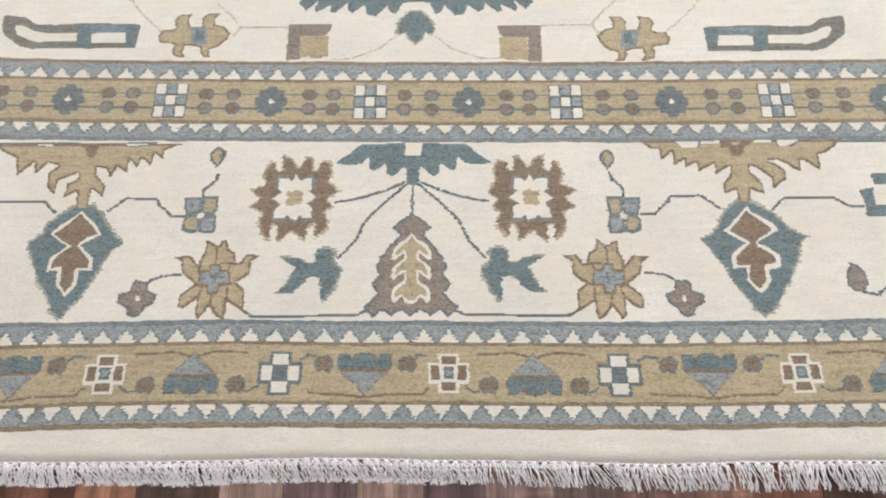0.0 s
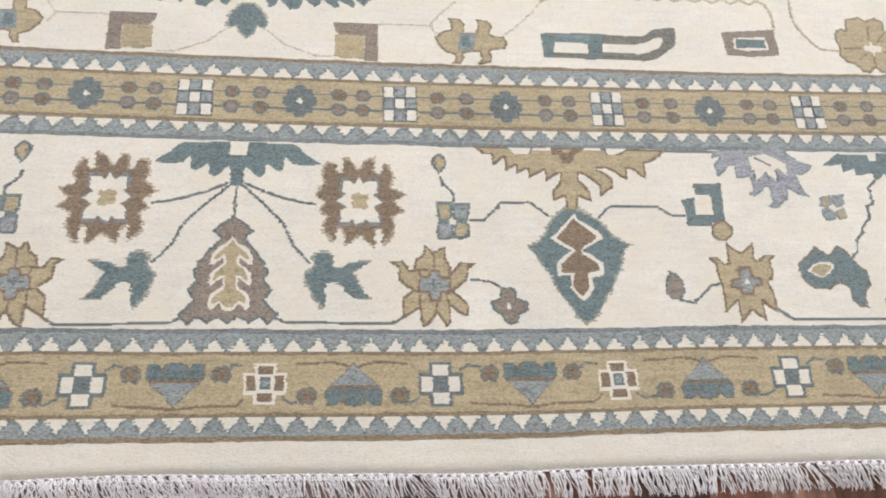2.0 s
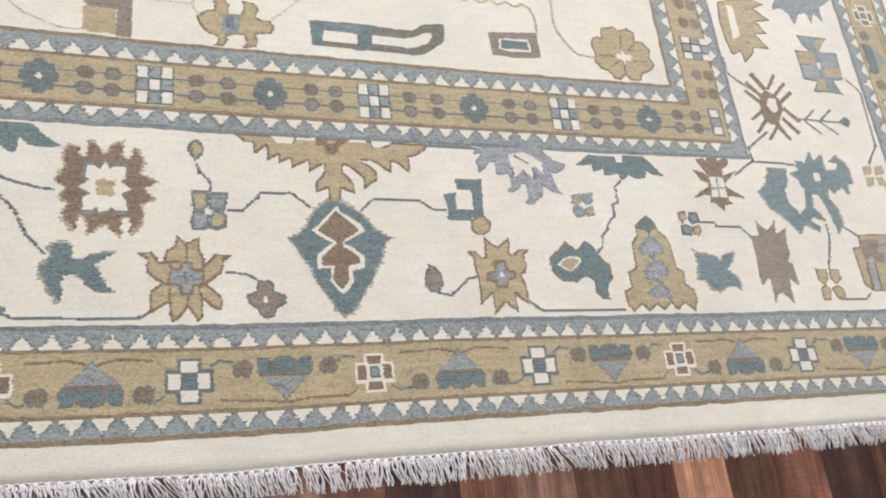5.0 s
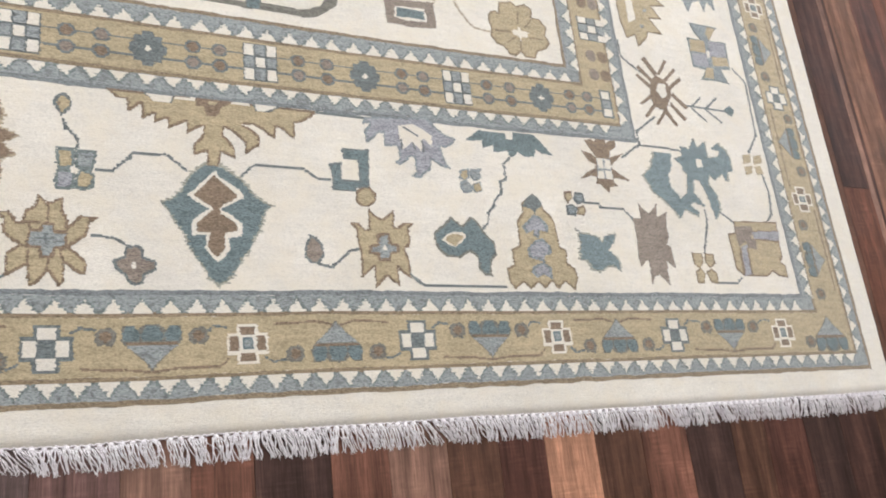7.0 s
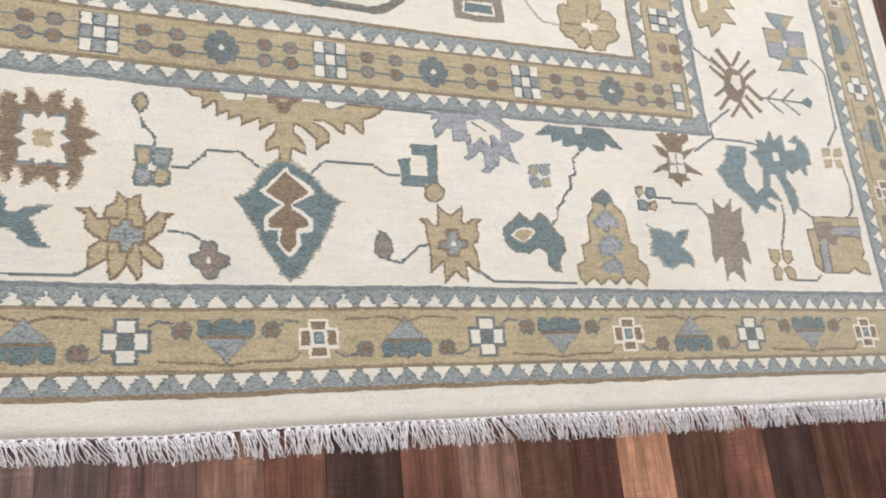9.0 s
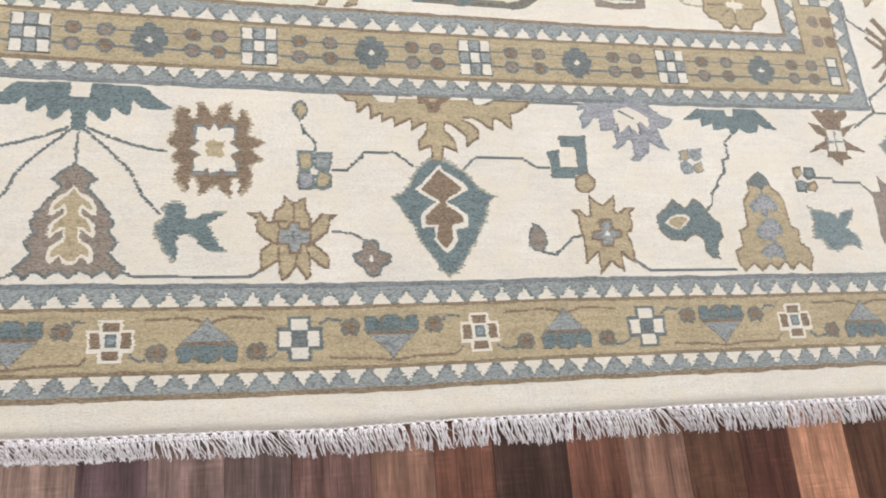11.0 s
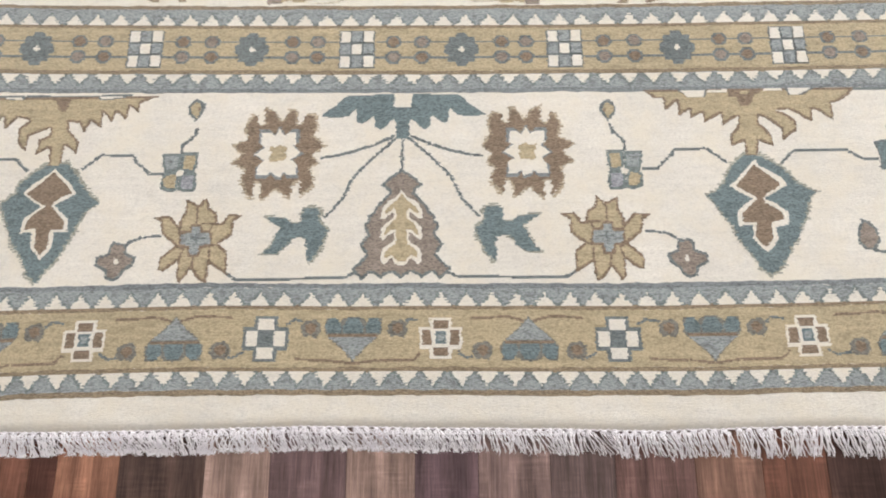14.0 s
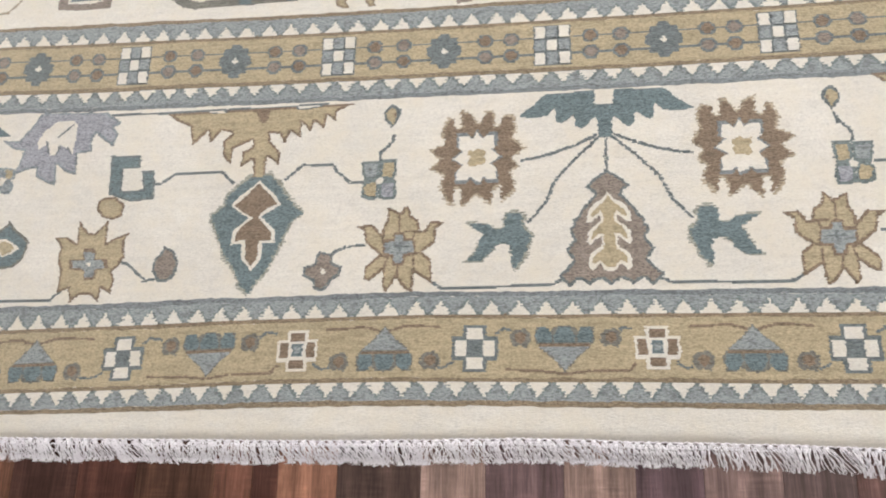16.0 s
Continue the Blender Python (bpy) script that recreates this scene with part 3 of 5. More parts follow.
BERRY = (
    ("tan", [(-3, 3), (1.5, 3.5), (4.5, 0.5), (3.5, -3.5), (0.5, -5.5), (-3, -5.5), (-5, -3.5), (-5, 0)]),
)
LILAC_LEAF = (
    ("lilac", [(-22, 12.5), (8, 15.5), (14, 10), (17.5, 7.5), (22, 6.5), (20.5, 4), (16.5, 1.5), (13.5, 2), (14.5, -3), (16, -7), (18, -9), (13, -8), (8.5, -5), (7.5, -10), (4.5, -12), (2, -14.5), (-2, -14), (0.5, -11.5), (0, -4.5), (-2, -4.5), (-3.5, -6.5), (-7, -9), (-9.5, -8), (-7, -6), (-7, -2.5), (-8, 0), (-14, -0.5), (-13.5, 6), (-16, 5.5), (-19.5, 2), (-22, 0), (-22.5, 5.5), (-19.5, 10), (-23.5, 9)]),
    ("cream", [(-6.5, 10), (1, 11.5), (4.5, 10), (9.5, 7), (9.5, 1), (6.5, 4.5), (5, 4.5), (4, -1.5), (2, 0.5), (-0.5, 2.5), (-3, 0), (-5.5, -1.5), (-6, 3)]),
    ("slate", [(-4.5, 9.5), (2.5, 5.5), (3, 6), (-3.5, 10)]),
    ("slate", [(-6, 3), (-6, -1.5), (-5, -1.5), (-5, 3.5)]),
    ("slate", [(-0.5, 2), (0.5, -1.5), (1.5, -1), (0, 2.5)]),
    ("slate", [(4.5, 3.5), (4.5, -2), (5, -2), (5, 3.5)]),
)
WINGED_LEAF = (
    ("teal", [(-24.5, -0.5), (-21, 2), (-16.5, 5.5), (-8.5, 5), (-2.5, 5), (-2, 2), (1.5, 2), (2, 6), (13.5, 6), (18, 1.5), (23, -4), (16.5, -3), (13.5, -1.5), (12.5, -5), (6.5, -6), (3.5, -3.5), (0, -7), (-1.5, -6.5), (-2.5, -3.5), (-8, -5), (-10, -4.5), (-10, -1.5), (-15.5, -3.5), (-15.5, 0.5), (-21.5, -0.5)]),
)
SMALL_QUATREFOIL = (
    ("grey", [(-5.5, 4.5), (-0.5, 5.5), (-0.5, 0.5), (-3.5, -0.5), (-6, 0.5)]),
    ("grey", [(0, 5.5), (5.5, 6), (5, 1), (1, -0.5), (-0.5, 2)]),
    ("grey", [(-5.5, -1), (-3, 0), (0, -3), (-0.5, -6), (-5, -6.5), (-6, -4)]),
    ("grey", [(0.5, -2), (4.5, -0.5), (5, -5), (1.5, -6), (-0.5, -4)]),
    ("cream", [(-2.5, 0.5), (0, 1), (1.5, -1), (-0.5, -2)]),
    ("tan", [(-4.5, 4), (-1.5, 4.5), (-2, 1), (-3.5, 0), (-5, 1.5)]),
    ("blue", [(0.5, 4.5), (4.5, 4.5), (4, 1.5), (1.5, 0.5), (0.5, 2)]),
    ("blue", [(-4.5, -2), (-3, -1), (-0.5, -3), (-1, -5), (-4.5, -5.5), (-4.5, -3.5)]),
    ("tan", [(1.5, -2), (4, -1.5), (4.5, -4.5), (2, -5.5), (0.5, -4)]),
)
SCROLL_LEAF = (
    ("teal", [(-5, 13.5), (-3.5, 11.5), (0, 9), (2.5, 11.5), (4.5, 13.5), (8, 11.5), (10, 8), (12.5, 4.5), (15.5, 2), (15.5, -4), (12.5, -7.5), (11.5, -12.5), (12.5, -14), (8.5, -13.5), (6, -11), (6, -5.5), (2.5, -3), (-0.5, -4.5), (-2.5, -6), (-9.5, -5.5), (-13, -2.5), (-14, 1), (-14.5, 5), (-11.5, 7.5), (-8.5, 9.5)]),
    ("cream", [(-11, 2), (-8, 4.5), (-4.5, 6), (0, 6), (1.5, 4), (-1.5, 1), (-4.5, -1), (-8, 0)]),
    ("tan", [(-9, 2), (-7.5, 4), (-4.5, 5), (-1, 4.5), (0, 3.5), (-2.5, 1.5), (-4.5, -0.5), (-7.5, 0.5)]),
)
CYPRESS = (
    ("tan", [(-2, 21.5), (1, 23.5), (4, 21), (6, 16), (8.5, 14), (11, 10), (11, 4.5), (11.5, -2), (15, -3.5), (14.5, -10), (18, -12.5), (19, -16.5), (16.5, -23), (11.5, -19), (7.5, -22.5), (4.5, -19), (0, -22.5), (-3, -19.5), (-7.5, -23), (-10.5, -19.5), (-15.5, -23), (-18, -20), (-18.5, -13.5), (-14.5, -11.5), (-14.5, -4.5), (-10, -2), (-10, 9), (-6, 14), (-6, 18.5)]),
    ("slate", [(-6, 17), (-2, 21.5), (1, 23.5), (4, 21), (5.5, 18), (2, 16), (0.5, 13), (-0.5, 15.5)]),
    ("grey", [(-0.5, 13), (3.5, 12), (7, 7.5), (6, 4.5), (2, 5.5), (0.5, 1.5), (-2, 3), (-1.5, 5.5), (-6, 3.5), (-7.5, 7), (-4, 10)]),
    ("grey", [(-1.5, 0.5), (2.5, 1.5), (6.5, -2), (6.5, -6), (2, -7), (2, -10), (-3.5, -8.5), (-6, -8), (-6.5, -4)]),
    ("grey", [(-4.5, -12), (1.5, -10), (5, -12.5), (5, -18), (0.5, -16), (-3.5, -17.5), (-6, -15)]),
    ("lilac", [(-0.5, 11.5), (2.5, 11), (4.5, 7.5), (4.5, 5), (1, 6), (0.5, 3), (-1.5, 4), (-1, 6), (-4.5, 4.5), (-5.5, 7), (-3, 9)]),
    ("lilac", [(-1, -0.5), (2, 0), (5, -2), (4.5, -5.5), (2, -6), (2, -8.5), (-2.5, -7.5), (-4.5, -7.5), (-5, -4)]),
    ("lilac", [(-3, -12.5), (1, -11.5), (3.5, -13), (3.5, -16.5), (0.5, -15.5), (-2.5, -16.5), (-4, -15)]),
)
STAR_FLOWER = (
    ("tan", [(-15.5, 10.5), (-11.5, 10.5), (-8.5, 7.5), (-7, 8), (-6.5, 17), (-3.5, 14), (-0.5, 12.5), (5, 17), (5, 14.5), (4.5, 9.5), (6, 9), (9, 11.5), (14, 11.5), (11, 8.5), (11.5, 3.5), (10, 0.5), (8.5, 0), (10, -5.5), (10, -13), (6.5, -11), (4.5, -8.5), (4.5, -16.5), (2, -15), (-0.5, -12.5), (-6, -17.5), (-6, -8.5), (-7.5, -10), (-11.5, -13), (-11.5, -9.5), (-11.5, -2), (-12.5, 2.5), (-12.5, 7.5)]),
    ("brown", [(-4, 6), (2, 6.5), (2.5, 2), (6, 1.5), (6, -2), (2, -3), (1.5, -6), (-4, -6), (-4.5, -3.5), (-8, -3), (-7.5, 0.5), (-4, 1.5)]),
    ("blue", [(-2.5, 4.5), (1, 5.5), (1, 1.5), (4.5, 0.5), (4.5, -1.5), (1.5, -2), (0.5, -4.5), (-3, -5), (-3, -2), (-6.5, -2), (-6.5, -0.5), (-3, 0.5)]),
    ("cream", [(-1, 1), (0, 0.5), (0, -1), (-1.5, -1)]),
)
SEED = (
    ("mauve", [(-1.5, 6), (1, 5), (3.5, 2), (4, -2.5), (1.5, -6), (-2, -6), (-4, -3.5), (-4, 1)]),
)
TINY_QUATREFOIL = (
    ("brown", [(-2, 2.5), (2.5, 3.5), (2.5, -0.5), (-0.5, -3), (-2, -1)]),
    ("brown", [(4.5, -5), (8.5, -3.5), (9.5, -6.5), (7.5, -9), (4, -8.5)]),
    ("slate", [(4.5, 3), (9.5, 2.5), (9.5, -2), (5, -3.5), (3, -1)]),
    ("slate", [(-2, -4.5), (1.5, -3.5), (4.5, -5), (3, -9.5), (-2, -9)]),
    ("tan", [(-1, 1.5), (2, 2), (2, -0.5), (-0.5, -2), (-1, -0.5)]),
    ("tan", [(5.5, -5.5), (8, -4.5), (8.5, -6.5), (7.5, -8), (4.5, -8)]),
    ("grey", [(5, 1.5), (8.5, 1.5), (8, -1.5), (5.5, -2.5), (4.5, -0.5)]),
    ("grey", [(-0.5, -5), (1.5, -4.5), (3.5, -6), (2, -8), (-0.5, -8)]),
)
TEAL_STAR = (
    ("sage_hazed_teal", [(-9.5, 10), (-7.5, 7.5), (-2.5, 7.5), (1.5, 6.5), (4, 4), (6, 7), (12, 8.5), (11, 4.5), (6.5, 0), (10.5, -3), (12.5, -7), (11.5, -10), (8.5, -7.5), (4.5, -8), (0.5, -10.5), (-4, -10), (-6.5, -5), (-10, -5), (-10, -1), (-8.5, 2.5)]),
)
SPIKED_LEAF = (
    ("mauve", [(-4.5, 20.5), (1, 15.5), (7, 21), (6, 14), (12.5, 17), (11, 9.5), (11, 3.5), (8.5, -0.5), (11, -1.5), (11.5, -12.5), (6.5, -9), (6, -21.5), (0.5, -16), (-3, -17.5), (-5, -21.5), (-4.5, -9.5), (-6.5, -9.5), (-10, -12.5), (-10.5, -7.5), (-9.5, -1), (-9.5, 12.5), (-4.5, 12.5)]),
)
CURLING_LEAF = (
    ("sage_hazed_teal", [(-22, 12.5), (-11, 12.5), (-12.5, 4.5), (-15.5, 0.5), (-15.5, -6.5), (-10, -13), (-5, -10), (-2, 1), (-4, 3.5), (-4, 6), (-9, 10), (-3, 11.5), (-2.5, 17.5), (3, 16.5), (7.5, 23), (9, 17.5), (15, 22), (15.5, 12.5), (23.5, 14), (24.5, 17.5), (19.5, 18.5), (24.5, 22), (29, 18.5), (31.5, 14), (31.5, 6), (27.5, 5.5), (26, 0), (23, 3.5), (16.5, 0), (13.5, 3), (11.5, -3.5), (15.5, -8), (16.5, -16.5), (12, -23), (9, -10), (6, -1.5), (1.5, -1), (-0.5, -8.5), (6, -16.5), (-2, -14), (-4.5, -16.5), (1, -20), (-0.5, -22), (-8.5, -18.5), (-13, -23.5), (-18, -17.5), (-27.5, -10), (-32, -1.5), (-26, 3.5)]),
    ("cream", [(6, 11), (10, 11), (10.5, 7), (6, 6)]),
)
TAN_QUATREFOIL = (
    ("line", [(-2, 4), (5, 3.5), (4.5, -1), (1.5, -4.5), (-2, -2)]),
    ("line", [(7, 4), (12.5, 3.5), (12.5, -1.5), (8.5, -4), (5.5, -1)]),
    ("line", [(-2, -6), (2, -4), (4.5, -7), (2, -12.5), (-2, -12)]),
    ("line", [(5, -6), (9, -4.5), (12.5, -6.5), (12, -12.5), (7, -11.5)]),
    ("tan", [(-1, 3), (4, 3), (3.5, -0.5), (1.5, -3.5), (-1, -2)]),
    ("tan", [(7.5, 3), (11.5, 2.5), (11.5, -1), (8.5, -3), (6.5, -0.5)]),
    ("tan", [(-1, -6.5), (2, -5), (3.5, -7.5), (2, -11.5), (-1, -11)]),
    ("tan", [(6, -7), (9, -5.5), (11.5, -7), (11.5, -11.5), (7.5, -10.5)]),
)
TAN_QUATREFOIL_B = (
    ("tan", [(-3, 2), (3, 3), (2.5, -2), (-3, -3)]),
    ("tan", [(5.5, 2), (11.5, 3.5), (11, -1.5), (4.5, -3)]),
    ("tan", [(-3.5, -5), (2.5, -4), (1.5, -8.5), (-3, -10)]),
    ("tan", [(4, -4.5), (9, -3.5), (10.5, -8), (5.5, -9)]),
)
SQUARE_MOTIF = (
    ("tan", [(-14, 15.5), (18, 16.5), (16.5, 6), (16.5, -3.5), (14, -6), (17, -8.5), (17, -15.5), (10, -14.5), (6.5, -12), (2, -15), (-14.5, -15), (-19.5, -11.5), (-19.5, -6), (-20, 8), (-14.5, 9)]),
    ("mauve", [(-14, 12.5), (-2, 13), (-1.5, 10), (-4, 6), (-0.5, 6), (-1.5, 0), (-7.5, 0.5), (-8, 4.5), (-14, 1), (-14.5, 6.5)]),
    ("lilac", [(-2, 10), (18, 11), (16.5, 5.5), (-2, 6)]),
    ("lilac", [(-12.5, 1), (-8, 2.5), (-9, -14), (-14.5, -15)]),
    ("brown", [(-2, 10), (17.5, 11), (18, 11.5), (-1.5, 10.5)]),
    ("brown", [(-2, 5.5), (16, 4.5), (16.5, 5.5), (-1.5, 6)]),
    ("brown", [(-14, 0.5), (-15.5, -14), (-14, -14), (-13, 0.5)]),
    ("brown", [(-9, 0.5), (-9.5, -14), (-8.5, -13.5), (-8, 0.5)]),
)
FERN_TIP = (
    ("teal", [(-3, 0), (1.5, 3), (5, 0.5), (2, -3.5), (-1.5, -2.5)]),
)
BOWTIE = (
    ("grey", [(-9.5, 19.5), (11.5, 19.5), (6.5, 14.5), (3, 9), (15.5, 10), (14.5, -8), (7, -9), (8, -12), (11, -18), (0.5, -17), (-10, -18), (-4.5, -11), (-14, -10), (-14, 8.5), (-3.5, 9), (-7.5, 13)]),
    ("tan", [(-12.5, 7.5), (-1, 8.5), (-2, 0.5), (-13.5, 0)]),
    ("tan", [(2, -1.5), (14, -0.5), (14, -6), (1.5, -7.5)]),
    ("tan", [(3.5, 18.5), (10, 18.5), (3, 10), (1, 13.5)]),
    ("tan", [(-4, -9.5), (1, -9), (0, -16), (-7.5, -16.5)]),
    ("lilac", [(2, 8.5), (14, 9), (13.5, 0), (0.5, -1)]),
    ("lilac", [(-13, -1.5), (-1.5, -0.5), (-2, -8.5), (-13, -8.5)]),
    ("cream", [(-1.5, 1.5), (1, 2), (0.5, -2), (-1.5, -2.5)]),
)
SIDE_LEAF = (
    ("tan", [(-11.5, 24.5), (-2, 27.5), (13.5, 29.5), (20.5, 27), (12.5, 23.5), (21.5, 16.5), (11.5, 14.5), (17, 7), (8.5, 6), (15.5, -3), (5, -3.5), (3.5, -7.5), (-3.5, -14), (-4.5, -7), (-11, -9.5), (-13, 0.5), (-13.5, 11.5)]),
    ("cream", [(-6, 23.5), (-2, 23), (-2, 3.5), (-7.5, 0.5)]),
    ("blue", [(7.5, 23.5), (9, 23), (8.5, 21), (6.5, 21)]),
    ("blue", [(5.5, 11.5), (7.5, 11.5), (6.5, 9.5), (4.5, 10)]),
    ("blue", [(0.5, 0.5), (3, 0.5), (2, -1.5), (0.5, -1)]),
)
SIDE_PALMETTE = (
    ("grey", [(-24.5, -3.5), (-18, -1.5), (-13.5, -5), (-11, -11.5), (-6.5, -4.5), (0, -2), (1.5, -9.5), (5.5, -2), (10.5, -7), (11, 2.5), (24.5, 11.5), (-21, 3.5)]),
)
KEY_MOTIF = (
    ("dust", [(-31, 4), (-7, 5), (8, 4), (16.5, 4.5), (22, 8.5), (32, 10), (32, 4.5), (30.5, -0.5), (21.5, -7.5), (15.5, -9), (4.5, -8.5), (-9, -9), (-30.5, -8.5)]),
    ("teal", [(-31, 3.5), (-24.5, 3.5), (-26, -8.5), (-30.5, -8.5)]),
    ("teal", [(-8.5, 4.5), (-2.5, 4.5), (-4.5, -8.5), (-10, -8.5)]),
    ("sage_hazed_teal", [(-24.5, 3.5), (-8.5, 4), (-9, -0.5), (-25, -0.5)]),
    ("cream", [(-25, -0.5), (-10, -1), (-10.5, -6), (-26, -6)]),
    ("cream", [(-3, -0.5), (12, -0.5), (16.5, 0.5), (22, 3.5), (25.5, 4), (25.5, 2), (23.5, -1.5), (17.5, -4.5), (14, -5.5), (-3.5, -5)]),
)
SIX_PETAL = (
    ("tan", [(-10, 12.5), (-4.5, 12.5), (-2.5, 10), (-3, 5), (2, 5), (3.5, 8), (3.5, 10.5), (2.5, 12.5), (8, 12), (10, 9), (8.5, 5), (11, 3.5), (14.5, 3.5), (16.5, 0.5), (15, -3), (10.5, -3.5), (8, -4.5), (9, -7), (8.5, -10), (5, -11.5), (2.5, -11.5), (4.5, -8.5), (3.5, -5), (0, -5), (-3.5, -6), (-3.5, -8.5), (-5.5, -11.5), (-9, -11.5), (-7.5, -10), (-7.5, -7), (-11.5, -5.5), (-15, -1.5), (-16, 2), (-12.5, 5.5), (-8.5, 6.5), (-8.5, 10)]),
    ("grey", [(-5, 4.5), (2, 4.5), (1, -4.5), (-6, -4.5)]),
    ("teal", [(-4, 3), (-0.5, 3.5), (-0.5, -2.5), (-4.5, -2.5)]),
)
ANGLE = (
    ("mauve", [(-10, 10), (9, 10), (9, 0.5), (9, -9.5), (3, -9), (3.5, 3.5), (-7.5, 3.5), (-10, 8)]),
    ("tan", [(-9.5, 3.5), (3, 3.5), (3, -8.5), (-1.5, -7.5), (-2, -8.5), (-6.5, -8.5), (-7.5, -7.5), (-9.5, -7.5), (-9, -2)]),
)
MEDALLION_TIP = (
    ("teal", [(0, 9), (3, 8.5), (5.5, 5.5), (7.5, 2), (8.5, -2.5), (6.5, -4.5), (4.5, -2), (3.5, -4.5), (2.5, -7), (0, -8.5)]),
)
MEDALLION = (
    ("teal", [(0, 11), (56.5, 10), (49, 3.5), (53.5, -3.5), (50, -7.5), (44.5, -2), (46, -7), (45, -8.5), (38.5, -4.5), (39, -8.5), (37, -9), (31, -3.5), (31, -7.5), (28.5, -9), (23.5, -4.5), (22, -10), (18, -11), (13, -5), (11.5, -9), (9, -10), (6, -3.5), (0, -3)]),
)
PANEL = (
    ("mauve", [(-14, 5.5), (11.5, 8), (12, -6), (-1, -7.5), (-13.5, -7)]),
    ("cream", [(-9, 2.5), (6.5, 3.5), (7.5, -3.5), (-3.5, -4.5), (-9.5, -3.5)]),
    ("teal", [(-8, 2), (6, 2), (6, -2.5), (-8.5, -3)]),
)

# the western motifs that came out differently on the loom
LILAC_LEAF_WEST = (
    ("lilac", [(13, 16.5), (-16.5, 15), (-24, 10), (-20.5, 8), (-23, 5), (-21.5, -0.5), (-17, 2.5), (-13, 6), (-11.5, 3.5), (-12, -2.5), (-6, -3), (-6, -6.5), (-6.5, -12.5), (-2.5, -11.5), (3, -7.5), (2, -17), (6.5, -15.5), (11.5, -12.5), (12, -8.5), (17, -9.5), (23.5, -12), (20.5, -7.5), (19.5, -2), (19, -0.5), (24.5, 0.5), (30, 4.5), (22.5, 4), (17, 11), (15, 15)]),
    ("cream", [(6, 12), (-2, 12), (-4, 10), (-4, 2.5), (-3.5, -3.5), (-0.5, -0.5), (2.5, 1), (4.5, -3.5), (7, -3.5), (8.5, 2), (12.5, -0.5), (13.5, 3.5), (11, 8)]),
    ("slate", [(-2, 10.5), (4.5, 5), (4, 4.5), (-2.5, 10)]),
    ("slate", [(9.5, 3), (7.5, -3), (7, -3), (8.5, 3)]),
    ("slate", [(3, 0.5), (4, -3), (3.5, -3.5), (2, 0.5)]),
    ("slate", [(-0.5, -0.5), (-3, -3.5), (-3.5, -3.5), (-1, 0)]),
)
HOOK_WEST = (
    ("teal", [(8.5, 8), (-4.5, 7.5), (-5, 2), (2.5, 2), (2, -8), (-7.5, -7.5), (-6, 0.5), (-11.5, 0.5), (-12.5, -11.5), (-3, -12.5), (7.5, -9)]),
)
BERRY_WEST = (
    ("tan", [(3, 0.5), (-2.5, 0.5), (-6.5, -3), (-6, -7.5), (-2.5, -9), (2, -8), (5.5, -4.5), (5.5, -1.5)]),
)
STAR_FLOWER_WEST = (
    ("tan", [(15.5, 7.5), (10, 7.5), (5, 4.5), (5.5, 10), (5.5, 14), (1, 9), (-2, 8.5), (-7, 14), (-7.5, 4), (-10, 6), (-17, 8.5), (-15, 4.5), (-16, -1.5), (-14, -5.5), (-11.5, -7), (-13, -10.5), (-12.5, -16.5), (-8, -14), (-7.5, -19.5), (-3.5, -16.5), (0.5, -16.5), (4.5, -19.5), (6, -14), (10.5, -15.5), (10.5, -7), (12.5, -2), (12, 3)]),
    ("brown", [(2, 2.5), (-3.5, 2), (-4, -2), (-9, -2), (-10, -6), (-5, -7), (-4.5, -10.5), (-0.5, -10.5), (0.5, -7), (7, -6), (7.5, -2), (1.5, -2)]),
    ("blue", [(1.5, 1), (-3, 0.5), (-3.5, -2.5), (-7.5, -3), (-8, -6), (-4, -6.5), (-4, -9.5), (-0.5, -9.5), (0.5, -6), (5.5, -5.5), (6, -2.5), (0.5, -2.5)]),
    ("cream", [(-0.5, -3.5), (-2, -3.5), (-2, -5), (-0.5, -4.5)]),
)
SEED_WEST = (
    ("mauve", [(-2, 4), (-6, 2), (-8, -2), (-7.5, -7.5), (-5, -10), (-1, -10.5), (2, -6.5), (2, -1.5), (-0.5, 1.5)]),
)
DIAMOND_WEST = (
    ("teal", [(2, 23.5), (-6, 24), (-11, 18.5), (-14.5, 13), (-17.5, 9.5), (-20.5, 7), (-16.5, 4.5), (-14, 0), (-13, -3.5), (-10, -9.5), (-8, -15), (-4, -20), (-1, -25), (3, -21.5), (6, -14.5), (10, -9.5), (12.5, -4), (15.5, 2.5), (17.5, 7), (12.5, 11.5), (11.5, 15.5), (7, 19.5)]),
    ("cream", [(-1.5, 22), (-5, 18.5), (-8.5, 15.5), (-11.5, 11.5), (-7, 8.5), (-3.5, 6.5), (-6.5, 3.5), (-10, 0.5), (-10, -4.5), (-5, -4.5), (-5, -11), (-1.5, -16), (3, -11), (3.5, -4.5), (8, -5), (8, 0.5), (4.5, 3.5), (1.5, 6), (5.5, 8.5), (9.5, 11.5), (6, 15.5), (2, 18.5)]),
    ("brown", [(-1.5, 20.5), (-6, 16), (-10, 11.5), (-6, 10), (-2, 6.5), (-5, 3.5), (-8.5, -0.5), (-8.5, -3.5), (-3.5, -3.5), (-3.5, -11), (-1, -14), (1.5, -11), (2, -3), (6.5, -3.5), (6, 0), (3, 3.5), (-0.5, 6), (4, 8.5), (8, 11.5), (3.5, 15.5)]),
)
